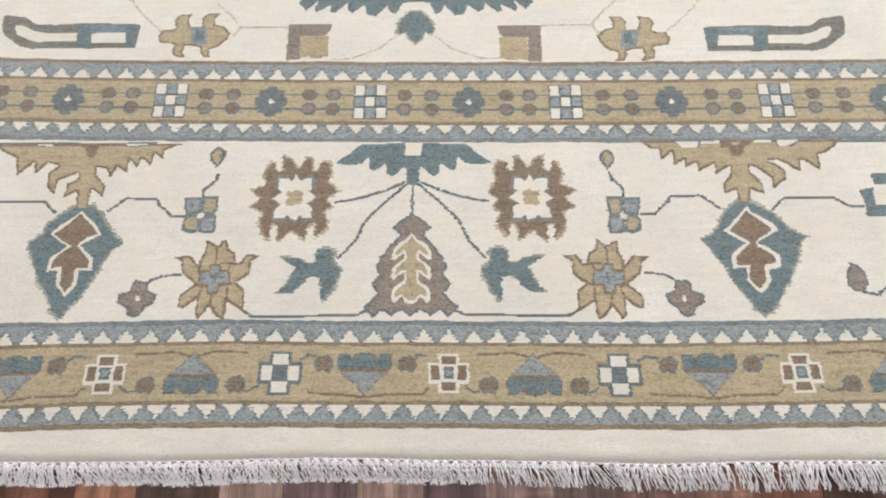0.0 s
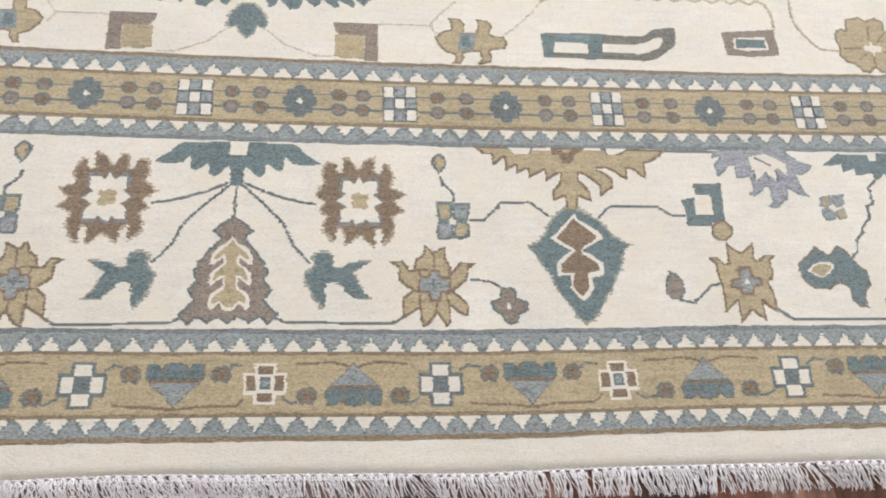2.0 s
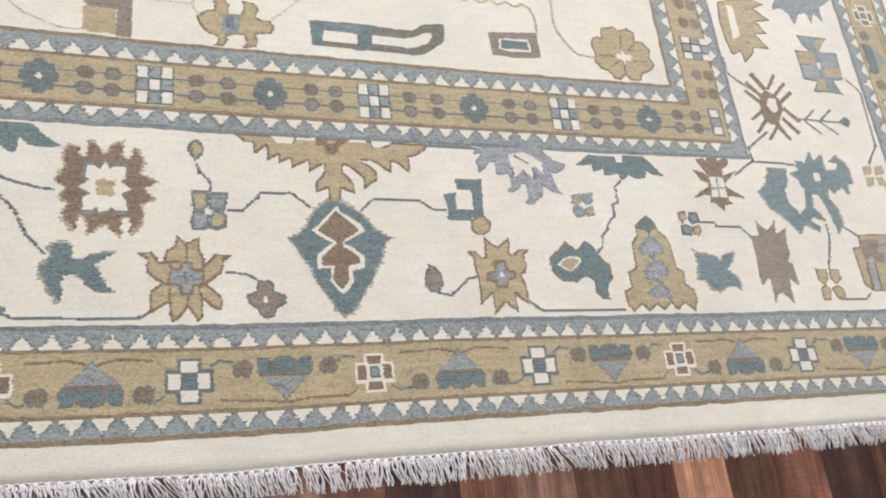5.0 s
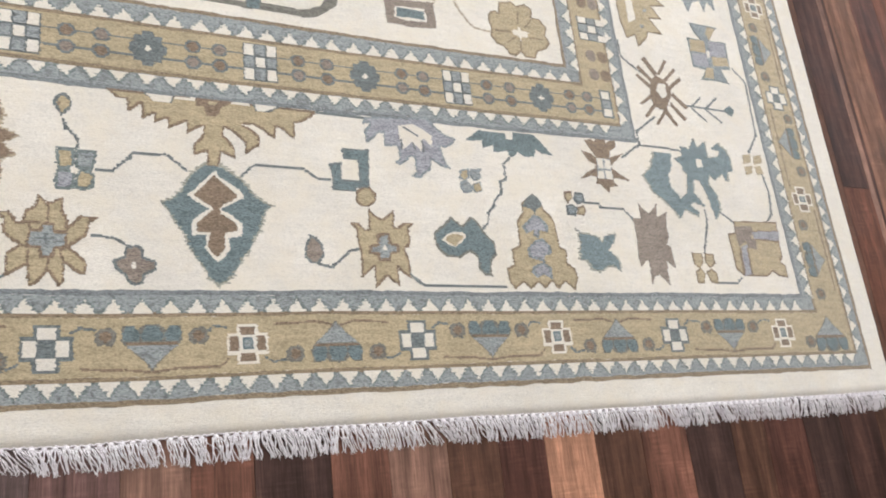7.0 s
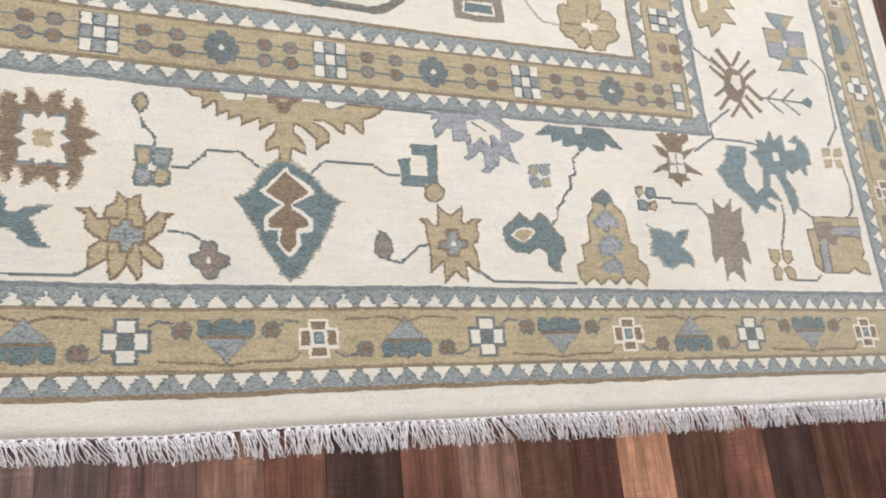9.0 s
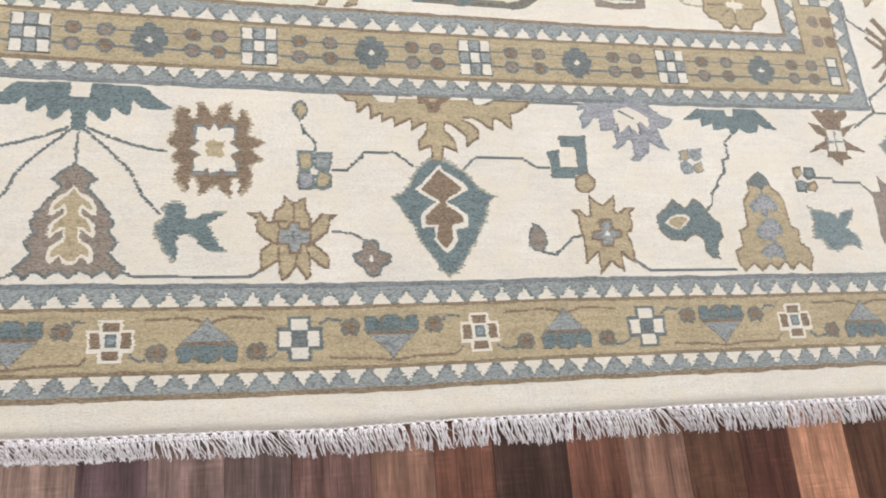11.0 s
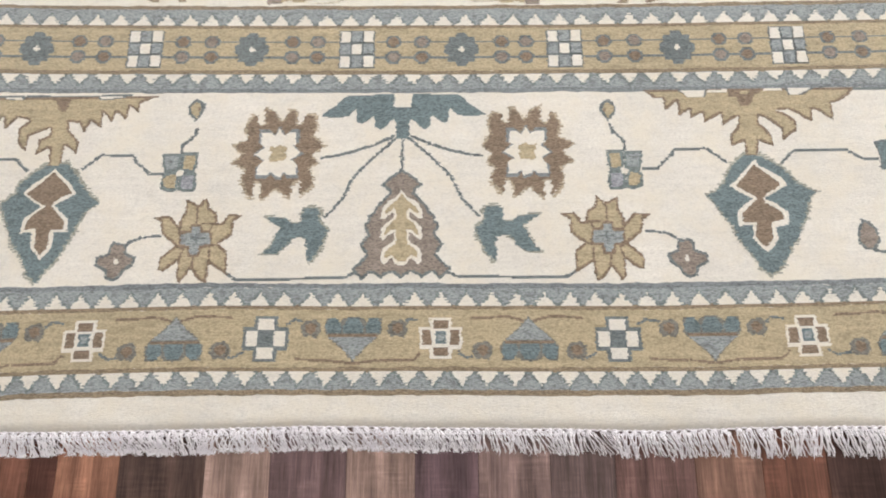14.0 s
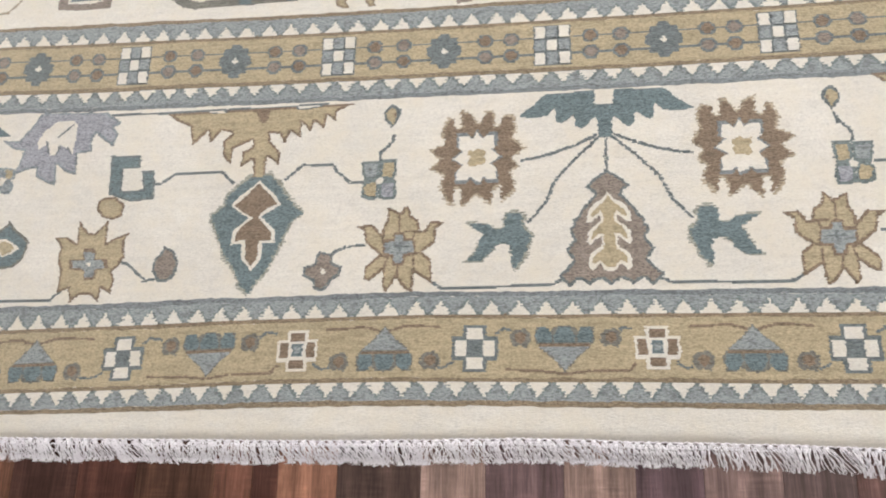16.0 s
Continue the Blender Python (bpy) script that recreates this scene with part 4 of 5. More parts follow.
CROWN_WEST = (
    ("tan", [(40, 15), (15, 15), (-23.5, 15), (-40.5, 15), (-37, 14.5), (-32.5, 12), (-32, 8), (-28.5, 11), (-27.5, 5), (-23.5, 8.5), (-22, 4), (-18, 8.5), (-18, 1.5), (-14, 4.5), (-11.5, -0.5), (-9.5, 3.5), (-5, 4.5), (-5.5, 0.5), (-10, -4), (-10, -10), (-5, -6), (-4.5, -7), (-4.5, -16), (0, -15.5), (1, -7), (6, -10), (5.5, -3.5), (1.5, -1.5), (2, 1.5), (4.5, 0.5), (10, -2), (10.5, -8.5), (14, -5), (14.5, 1.5), (10.5, 5), (15.5, 6.5), (20, 1.5), (21.5, 6.5), (27.5, 0.5), (29.5, 9), (34, 11)]),
    ("brown", [(5, 15), (-7.5, 15), (-7.5, 15), (-4.5, 14), (-4, 11), (-3.5, 8.5), (-0.5, 9), (1.5, 13.5), (4.5, 15)]),
    ("slate", [(22.5, 15), (14, 15), (14, 14), (19, 14)]),
    ("slate", [(-15.5, 15), (-26.5, 15), (-23.5, 14), (-16, 13.5)]),
    ("cream", [(22, 15), (15, 15), (14.5, 14), (19, 14.5)]),
    ("cream", [(-16.5, 15), (-26, 15), (-23, 14.5), (-16.5, 14)]),
    ("cream", [(14, 15), (6, 15), (6, 15), (13.5, 15)]),
)

# ---------- saw-tooth rows ----------


def tooth_rows():
    for e_base, e_tip, pitch, first in ((0.0548, 0.0420, 0.0262, 0.0065), (0.1212, 0.1338, 0.0258, 0.0135), (0.3858, 0.3730, 0.0264, 0.0110), (0.4485, 0.4615, 0.0262, 0.0180)):
        for end in (0, 1):
            outline, fill = [], []
            reach = HALF - side_of(max(e_base, e_tip)) - 0.012
            for i in range(-60, 61):
                u = first + i * pitch + random.uniform(-0.0012, 0.0012)
                if abs(u) < reach:
                    yb, yt = (e_base, e_tip) if end == 0 else (LENGTH - e_base, LENGTH - e_tip)
                    grow = 0.0030 if yt > yb else -0.0030
                    outline.append([(u - pitch * 0.5, yb), (u + pitch * 0.5, yb), (u, yt + grow)])
                    fill.append([(u - pitch * 0.40, yb), (u + pitch * 0.40, yb), (u, yt)])
            row = part("saw_tooth_edging", *knots(outline, 0.0005, end == 0), WOOL["mist"], rug, kind="stuff")
            part("tooth_fill", *knots(fill, 0.0007, end == 0), WOOL["cream"], row, kind="stuff")
        for sign in (-1, 1):
            outline, fill = [], []
            xb, xt = (sign * (HALF - side_of(e)) for e in (e_base, e_tip))
            y = max(e_base, e_tip) + 0.02
            while y < LENGTH - max(e_base, e_tip) - 0.012:
                u = y + random.uniform(-0.0012, 0.0012)
                grow = 0.0030 if xt > xb else -0.0030
                outline.append([(xb, u - pitch * 0.5), (xb, u + pitch * 0.5), (xt + grow, u)])
                fill.append([(xb, u - pitch * 0.40), (xb, u + pitch * 0.40), (xt, u)])
                y += pitch
            row = part("saw_tooth_edging", *knots(outline, 0.0005), WOOL["mist"], rug, kind="stuff")
            part("tooth_fill", *knots(fill, 0.0007), WOOL["cream"], row, kind="stuff")


tooth_rows()

# ---------- border ornaments ----------


def rect(x0, x1, y0, y1):
    return [(x0, y0), (x1, y0), (x1, y1), (x0, y1)]


def plus(a, b):
    """A cross of reach a and arm half-width b."""
    return [(-b, -a), (b, -a), (b, -b), (a, -b), (a, b), (b, b), (b, a), (-b, a), (-b, b), (-a, b), (-a, -b), (-b, -b)]


BROWN_CROSS = (("cream", plus(7.6, 3.9)),
               ("brown", rect(-2.7, 2.7, 3.6, 6.6)), ("brown", rect(-2.7, 2.7, -6.6, -3.6)),
               ("brown", rect(-6.6, -3.4, -2.7, 2.7)), ("brown", rect(3.4, 6.6, -2.7, 2.7)),
               ("teal", rect(-1.9, 1.9, -2.2, 2.2)), ("blue", rect(-1.1, 1.1, -1.2, 1.2)))
WHITE_CROSS = (("slate", plus(8.2, 4.2)),
               ("cream", rect(-2.9, 2.9, 3.1, 7.3)), ("cream", rect(-2.9, 2.9, -7.3, -3.1)),
               ("cream", rect(-7, -3, -2.9, 2.9)), ("cream", rect(3, 7, -2.9, 2.9)))
HEART = (("dust", [(0, -8), (3.5, -4), (8, 0), (9.5, 2), (9, 6.5), (6, 6.5), (4.5, 5), (3, 6.5), (0, 7), (-3, 6.5), (-4.5, 5), (-6, 6.5), (-9, 6.5), (-9.5, 2), (-8, 0), (-3.5, -4)]),
         ("blue", [(0, -7.2), (3.2, -3.8), (7.8, 0), (-7.8, 0), (-3.2, -3.8)]), ("brown", rect(-8, 8, 0.2, 1.1)),
         ("teal", [(-8.4, 1.2), (-4.2, 1.2), (-3.8, 3.5), (-5.2, 6.2), (-8, 6.2), (-9.2, 3.6)]), ("teal", [(-2.9, 1.2), (2.9, 1.2), (3.4, 3.4), (1.8, 6.2), (-1.8, 6.2), (-3.4, 3.4)]), ("teal", [(4.2, 1.2), (8.4, 1.2), (9.2, 3.6), (8, 6.2), (5.2, 6.2), (3.8, 3.5)]))
ROUND = (("dust", [(-3.6, -1.6), (-2.2, -3.4), (-0.5, -2.8), (1.9, -3.5), (3.6, -1.2), (3.2, 1.7), (1.5, 3.2), (-1.6, 2.8), (-3.6, 1.2)]),
         ("brown", [(-1.8, -1), (0, -2), (2, -0.8), (1.6, 1.3), (-0.4, 1.9), (-1.9, 0.9)]))
CHECKER = (("slate", rect(-7.2, 7.2, -8.8, 8.8)),) + tuple(
    ("cream" if (i + j) % 2 == 0 and (i * j != 0 or i == j == 0) else "blue", rect(i * 4.7 - 1.9, i * 4.7 + 1.9, j * 5.8 - 2.4, j * 5.8 + 2.4))
    for i in (-1, 0, 1) for j in (-1, 0, 1))
STAR_ROUND = (("slate", [(-2, 9), (2, 9), (3, 6.5), (6, 6.5), (6, 3), (8, 2), (8, -2), (6, -3), (6, -6.5), (3, -6.5), (2, -9), (-2, -9), (-3, -6.5), (-6, -6.5), (-6, -3), (-8, -2), (-8, 2), (-6, 3), (-6, 6.5), (-3, 6.5)]),
              ("cream", plus(1.6, 0.6)))
WHEEL = (
    ("brown", [(-2.5, 9.5), (3.5, 7), (5.5, 4), (6, -1.5), (2, -8), (-1, -11.5), (-4.5, -11.5), (-8.5, -7), (-8.5, -1.5), (-7, 4.5)]),
    ("brown", [(-10, 18.5), (-3.5, 9), (-1, 10.5), (-7.5, 20)]),
    ("brown", [(-15, 12.5), (-6.5, 4.5), (-4.5, 6), (-13, 14)]),
    ("brown", [(-16.5, 7.5), (-8, 0.5), (-6, 2), (-15, 8.5)]),
    ("brown", [(6, 20), (-1.5, 10), (0.5, 10), (7.5, 19.5)]),
    ("brown", [(11.5, 15.5), (2, 7), (3.5, 6), (12.5, 14.5)]),
    ("brown", [(14.5, 10.5), (4, 2.5), (5, 1), (15.5, 9)]),
    ("brown", [(-16, -10), (-7, -4), (-8, -2.5), (-17, -9)]),
    ("brown", [(-14, -17.5), (-4.5, -7.5), (-6.5, -6.5), (-15.5, -16.5)]),
    ("brown", [(-7.5, -21), (-0.5, -13), (-2, -12.5), (-9, -20.5)]),
    ("brown", [(6.5, -19.5), (0.5, -10.5), (-2, -12), (4.5, -20.5)]),
    ("brown", [(13.5, -15), (5, -6.5), (3.5, -8), (11.5, -16.5)]),
    ("brown", [(16, -7.5), (7.5, 0), (5.5, -1.5), (14, -9)]),
    ("cream", [(-2, 4.5), (3, 4.5), (2.5, -2.5), (-1, -4.5), (-4, 0)]),
)
EIGHT_POINT = (
    ("brown", [(-10, 13), (-6, 14), (-4, 12.5), (-3, 14), (2, 14.5), (3.5, 12.5), (5.5, 14), (9, 14.5), (9.5, 11.5), (5, 8.5), (3.5, 4.5), (7.5, 6), (12.5, 7.5), (5.5, 2), (3.5, -0.5), (6, -2.5), (15, -7.5), (5, -6), (3.5, -8.5), (6, -10.5), (1, -11.5), (-0.5, -14.5), (-4.5, -10.5), (-7, -10), (-6, -6.5), (-9.5, -6), (-16.5, -8.5), (-11.5, -4.5), (-6, -2), (-5.5, 0), (-10, 2), (-12.5, 7), (-7.5, 6), (-4.5, 4), (-8, 9.5)]),
    ("blue", [(-4.5, 3.5), (4, 3.5), (3.5, -7.5), (-6, -7.5)]),
    ("cream", [(-4.5, 3.5), (-1, 3.5), (-1.5, -2), (-4.5, -2)]),
    ("cream", [(0.5, 3.5), (3.5, 3), (3.5, -1.5), (-0.5, -2)]),
    ("cream", [(-5, -3.5), (-1.5, -3), (-2, -7.5), (-5.5, -7)]),
    ("cream", [(-0.5, -3), (3.5, -2.5), (3.5, -7.5), (-0.5, -7.5)]),
)
ROSETTE_EIGHT = (
    ("tan", [(-9.5, 14.5), (-2, 16.5), (1, 14), (5.5, 16.5), (10, 14), (9, 8.5), (13.5, 9), (17.5, 4.5), (16, -0.5), (18, -4.5), (15, -8.5), (10, -10.5), (7.5, -15), (1.5, -15), (-0.5, -12.5), (-4, -15.5), (-7.5, -15), (-10, -11), (-14, -10), (-17, -6), (-16, -2), (-17, 3.5), (-16, 7.5), (-12.5, 9.5), (-10.5, 8)]),
    ("cream", [(-3.5, -0.5), (-0.5, 0), (0.5, 2), (1.5, 0), (5.5, -0.5), (4.5, -3.5), (1.5, -3.5), (0.5, -6), (-0.5, -3.5), (-3.5, -3)]),
    ("line", [(0.5, 10.5), (-0.5, 3.5), (0.5, 3.5), (1.5, 11)]),
    ("line", [(5.5, -4), (14, -3.5), (14, -3), (6, -3)]),
    ("line", [(-7.5, -8.5), (-2, -4.5), (-2.5, -4), (-7.5, -8)]),
    ("line", [(-14, -3), (-5, -2), (-4.5, -1), (-14, -2)]),
    ("line", [(8.5, 8), (3.5, 2), (4.5, 2), (9, 7.5)]),
    ("line", [(0, -12), (0.5, -6), (-0.5, -6.5), (-0.5, -12.5)]),
)
DOT = [(-1.6, -3), (1.6, -3), (3.2, -1.5), (3.4, 1.2), (1.8, 3), (-1.6, 3), (-3.3, 1.4), (-3.2, -1.4)]


def upside(px, py):
    return px, -py


def quarter_turn(px, py):
    return -py, px


def quarter_back(px, py):
    return py, -px


OUT_Y, IN_Y = 0.0872, 0.4172
CROSSES = [-1.09, -0.705, -0.313, 0.040, 0.399, 0.776, 1.162]      # brown crosses along the end border
WHITES = [-0.90, -0.502, -0.133, 0.214, 0.589, 0.962]
for x in CROSSES:
    motif("cross_motif", BROWN_CROSS, x, OUT_Y + 0.001, drift=True)
for x in WHITES:
    motif("cross_motif", WHITE_CROSS, x, OUT_Y, drift=True)
for a, b in zip(CROSSES, WHITES):
    x = (a + b) / 2
    motif("heart_motif", HEART, x, OUT_Y - 0.001, turn=upside, drift=True, size=1.1)
    for s in (-0.046, 0.046):
        motif("round_motif", ROUND, x + s, OUT_Y - 0.011, drift=True)
    stem([(a + 0.017, 0.074), (a + 0.025, 0.069), (x - 0.055, 0.070)], False, "slate", 0.9, True)
    stem([(x + 0.055, 0.069), (b - 0.033, 0.068), (b - 0.022, 0.073)], False, "slate", 0.8, True)
    stem([(a + 0.028, 0.108), (x - 0.02, 0.110), (x, 0.104), (x + 0.02, 0.110), (b - 0.035, 0.109)], False, "brown", 0.9, True)
for a, b in zip(WHITES, CROSSES[1:]):
    x = (a + b) / 2
    motif("heart_motif", HEART, x, OUT_Y + 0.002, drift=True, size=1.1)
    for s in (-0.042, 0.044):
        motif("round_motif", ROUND, x + s, OUT_Y + 0.011, drift=True)
    stem([(a + 0.019, 0.101), (a + 0.028, 0.107), (x - 0.052, 0.105)], False, "slate", 0.9, True)
    stem([(x + 0.054, 0.103), (b - 0.034, 0.108), (b - 0.022, 0.106)], False, "slate", 0.8, True)
    stem([(a + 0.03, 0.067), (x - 0.025, 0.066), (x, 0.063), (x + 0.025, 0.066), (b - 0.028, 0.066), (b - 0.02, 0.073)], False, "brown", 0.9, True)

BOXES = [-0.79, -0.538, -0.290, -0.052, 0.179, 0.426, 0.681]
for x in BOXES:
    motif("checker_motif", CHECKER, x, IN_Y, drift=True)
for x in [(a + b) / 2 + 0.001 for a, b in zip(BOXES, BOXES[1:])] + [0.810]:
    motif("blossom_motif", STAR_ROUND, x, IN_Y, drift=True, size=0.88)
STOPS = BOXES + [0.935]
for a, b in zip(STOPS, STOPS[1:]):
    for n, s in enumerate((0.176, 0.314, 0.696, 0.814)):
        for row in (0, 1):
            colour = "brown" if (n + row) % 2 == 0 else "mauve"
            motif("dot_motif", ((colour, DOT),), a + (b - a) * s, IN_Y + 0.0095 - 0.0195 * row, drift=True, rim="slate", size=0.95)
    for row in (0, 1):
        stem([(a + 0.02, IN_Y + 0.0095 - 0.0195 * row), (b - 0.02, IN_Y + 0.0095 - 0.0195 * row)], False, "slate", 0.7, True)

# the long sides
for sign in (1, -1):
    cx, ix = sign * 1.273, sign * 0.918
    tilt = quarter_turn if sign > 0 else quarter_back
    back = quarter_back if sign > 0 else quarter_turn
    motif("heart_motif", HEART, sign * 1.258, 0.087, turn=upside, size=1.3)
    motif("round_motif", ROUND, sign * 1.214, 0.078)
    for n in range(-1, 9):
        y = 0.303 + 0.347 * n
        if n >= 0:
            motif("cross_motif", BROWN_CROSS, cx, y, turn=tilt)
            motif("cross_motif", WHITE_CROSS, cx, y + 0.177, turn=tilt)
            motif("heart_motif", HEART, sign * 1.275, y + 0.097, turn=back, size=1.08)
            for d in (0.049, 0.141):
                motif("round_motif", ROUND, sign * 1.288, y + d)
            stem([(sign * 1.253, y + 0.02), (sign * 1.253, y + 0.155)], False, "brown", 0.9)
        motif("heart_motif", HEART, sign * 1.266, y + (0.263 if n >= 0 else 0.248), turn=tilt, size=1.08)
        for d in (0.215, 0.307) if n >= 0 else (0.194, 0.304):
            motif("round_motif", ROUND, sign * 1.260, y + d)
        stem([(sign * 1.294, y + 0.20), (sign * 1.294, y + 0.33)], False, "brown", 0.9)
    motif("checker_motif", (("slate", rect(-3.5, 3.5, -8, 8)), ("cream", rect(-2.4, 2.4, 3, 7)), ("blue", rect(-2.4, 2.4, -2, 2)), ("cream", rect(-2.4, 2.4, -7, -3))), ix + sign * 0.002, 0.425)
    for n in range(11):
        y = 0.546 + 0.245 * n
        motif("checker_motif", CHECKER, ix, y, turn=tilt)
        motif("blossom_motif", STAR_ROUND, ix, y + 0.1225, turn=tilt)
        for s in (-0.075, -0.045, 0.045, 0.078):
            for row in (-1, 1):
                motif("dot_motif", (("mauve" if (s > 0) == (row > 0) else "brown", DOT),), ix + row * 0.010, y + s, turn=tilt)

# ---------- main border and field ----------
# how far the western half strays from a true mirror image
SHIFTED = {"scroll_leaf": (-0.014, -0.004, 1.05), "key_motif": (0.012, 0.011, 1.0), "six_petal_flower": (-0.006, 0.009, 1.0), "angle_motif": (-0.003, 0.005, 1.0), "panel_motif": (0.01, 0.01, 1.0),
           "bud_motif": (-0.004, 0.006, 1.05), "four_square_motif": (-0.002, 0.003, 1.02), "clover_motif": (-0.002, 0.002, 1.0), "flower_motif": (-0.001, 0.002, 1.0)}
WEST_DRAWINGS = {"lilac_leaf": LILAC_LEAF_WEST, "hook_motif": HOOK_WEST, "berry_motif": BERRY_WEST, "star_flower": STAR_FLOWER_WEST,
                 "seed_motif": SEED_WEST, "lozenge_motif": DIAMOND_WEST, "crown_motif": CROWN_WEST}
RIMS = {"crown_motif": "brown", "flower_motif": "brown", "star_flower": "brown", "berry_motif": "brown", "scroll_leaf": "dust", "clover_motif": "slate", "seed_motif": "slate", "cypress_motif": "line", "six_petal_flower": "line",
        "square_motif": "brown", "side_leaf": "line", "lilac_leaf": "grey", "hook_motif": "slate", "bow_motif": "mist", "rosette": "line"}
motif("palmette_motif", PALMETTE, 0, 0.334, sym="half")
motif("tree_motif", TREE, 0, 0.21, sym="half", rim="slate")
motif("medallion_tip", MEDALLION_TIP, 0, 0.527, sym="half")
motif("medallion", MEDALLION, 0, 0.575, sym="half")
stem([(0, 0.309), (0, 0.27)], False)
for flip in (False, True):
    s = -1 if flip else 1
    motif("sun_motif", SUNBOX, -s * 0.1325, 0.292 if s > 0 else 0.291, flip)
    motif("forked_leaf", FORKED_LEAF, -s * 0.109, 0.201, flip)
    for name, drawing, x, y in (
            ("crown_motif", CROWN, 0.377, 0.32), ("lozenge_motif", DIAMOND, 0.374, 0.216), ("flower_motif", SUNFLOWER, 0.212, 0.192),
            ("clover_motif", CLOVER, 0.293, 0.168), ("four_square_motif", FOURSQUARE, 0.236, 0.268), ("bud_motif", BUD, 0.222, 0.336),
            ("hook_motif", HOOK, 0.526, 0.291), ("berry_motif", BERRY, 0.543, 0.261), ("lilac_leaf", LILAC_LEAF, 0.609, 0.327),
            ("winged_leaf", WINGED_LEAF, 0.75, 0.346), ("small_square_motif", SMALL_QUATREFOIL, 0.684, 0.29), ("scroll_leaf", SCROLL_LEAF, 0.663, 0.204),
            ("cypress_motif", CYPRESS, 0.769, 0.213), ("star_flower", STAR_FLOWER, 0.561, 0.197), ("seed_motif", SEED, 0.476, 0.192),
            ("corner_star", EIGHT_POINT, 0.897, 0.328), ("four_petal_motif", TINY_QUATREFOIL, 0.826, 0.277), ("teal_star", TEAL_STAR, 0.859, 0.205),
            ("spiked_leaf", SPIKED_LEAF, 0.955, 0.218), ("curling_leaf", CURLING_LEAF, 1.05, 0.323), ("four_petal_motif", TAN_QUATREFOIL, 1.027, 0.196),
            ("four_petal_motif", TAN_QUATREFOIL_B, 1.173, 0.363), ("square_motif", SQUARE_MOTIF, 1.153, 0.216), ("wheel_motif", WHEEL, 1.030, 0.460),
            ("fern_tip", FERN_TIP, 1.157, 0.444), ("bow_motif", BOWTIE, 1.143, 0.541), ("side_leaf", SIDE_LEAF, 1.012, 0.57),
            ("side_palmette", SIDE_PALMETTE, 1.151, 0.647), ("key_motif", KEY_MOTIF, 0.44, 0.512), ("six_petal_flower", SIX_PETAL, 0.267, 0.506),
            ("angle_motif", ANGLE, 0.129, 0.5), ("panel_motif", PANEL, 0.629, 0.52), ("rosette", ROSETTE_EIGHT, 0.79, 0.523)):
        dx, dy, size = SHIFTED.get(name, (0, 0, 1)) if flip else (0, 0, 1)
        motif(name, WEST_DRAWINGS.get(name, drawing) if flip else drawing, s * x + dx, y + dy, flip, rim=RIMS.get(name, ""), size=size)
STEMS = (
    [(0.008, 0.31), (0.031, 0.299), (0.055, 0.291), (0.075, 0.286), (0.087, 0.285)],
    [(0.007, 0.307), (0.031, 0.284), (0.052, 0.261), (0.063, 0.236), (0.08, 0.217)],
    [(0.039, 0.161), (0.057, 0.151), (0.167, 0.15), (0.18, 0.158)],
    [(0.222, 0.322), (0.224, 0.313), (0.236, 0.301), (0.236, 0.272)],
    [(0.252, 0.268), (0.268, 0.268), (0.285, 0.284), (0.288, 0.29), (0.322, 0.291), (0.342, 0.274)],
    [(0.399, 0.273), (0.414, 0.287), (0.468, 0.288), (0.484, 0.277), (0.501, 0.276)],
    [(0.248, 0.198), (0.268, 0.197), (0.279, 0.192), (0.286, 0.187)],
    [(0.298, 0.3595), (0.353, 0.3585), (0.416, 0.3592), (0.482, 0.36), (0.557, 0.3605)],
    [(0.746, 0.326), (0.734, 0.316), (0.735, 0.295), (0.726, 0.291), (0.726, 0.277), (0.715, 0.266), (0.712, 0.258), (0.702, 0.247), (0.700, 0.234), (0.691, 0.226)],
    [(0.479, 0.175), (0.495, 0.172), (0.518, 0.192), (0.53, 0.194)],
    [(0.586, 0.167), (0.604, 0.153), (0.715, 0.153)],
    [(0.85, 0.271), (0.874, 0.271), (0.878, 0.265), (0.915, 0.265), (0.929, 0.251)],
    [(0.963, 0.376), (0.966, 0.366), (0.954, 0.36), (0.931, 0.344)],
    [(0.966, 0.365), (1.011, 0.366), (1.046, 0.363)],
    [(1.064, 0.274), (1.063, 0.253), (1.045, 0.206)],
    [(1.09, 0.272), (1.116, 0.256)],
    [(1.055, 0.164), (1.096, 0.164), (1.106, 0.172)],
    [(1.188, 0.521), (1.21, 0.50), (1.205, 0.406), (1.18, 0.374)],
    [(1.198, 0.339), (1.203, 0.311), (1.197, 0.274), (1.181, 0.258)],
    [(0.966, 0.366), (0.965, 0.387), (1.006, 0.416)],
    [(0.963, 0.537), (0.964, 0.509), (0.993, 0.488)],
    [(1.071, 0.441), (1.153, 0.442)], [(1.081, 0.44), (1.105, 0.459)], [(1.081, 0.44), (1.107, 0.419)],
    [(1.109, 0.44), (1.137, 0.462)], [(1.109, 0.44), (1.138, 0.421)],
)
for points in STEMS:
    stem(points, shift=(0.006, -0.007) if points[0][0] in (0.479, 0.586) else (0, 0.0035) if points[0][0] == 0.298 else (0, 0))
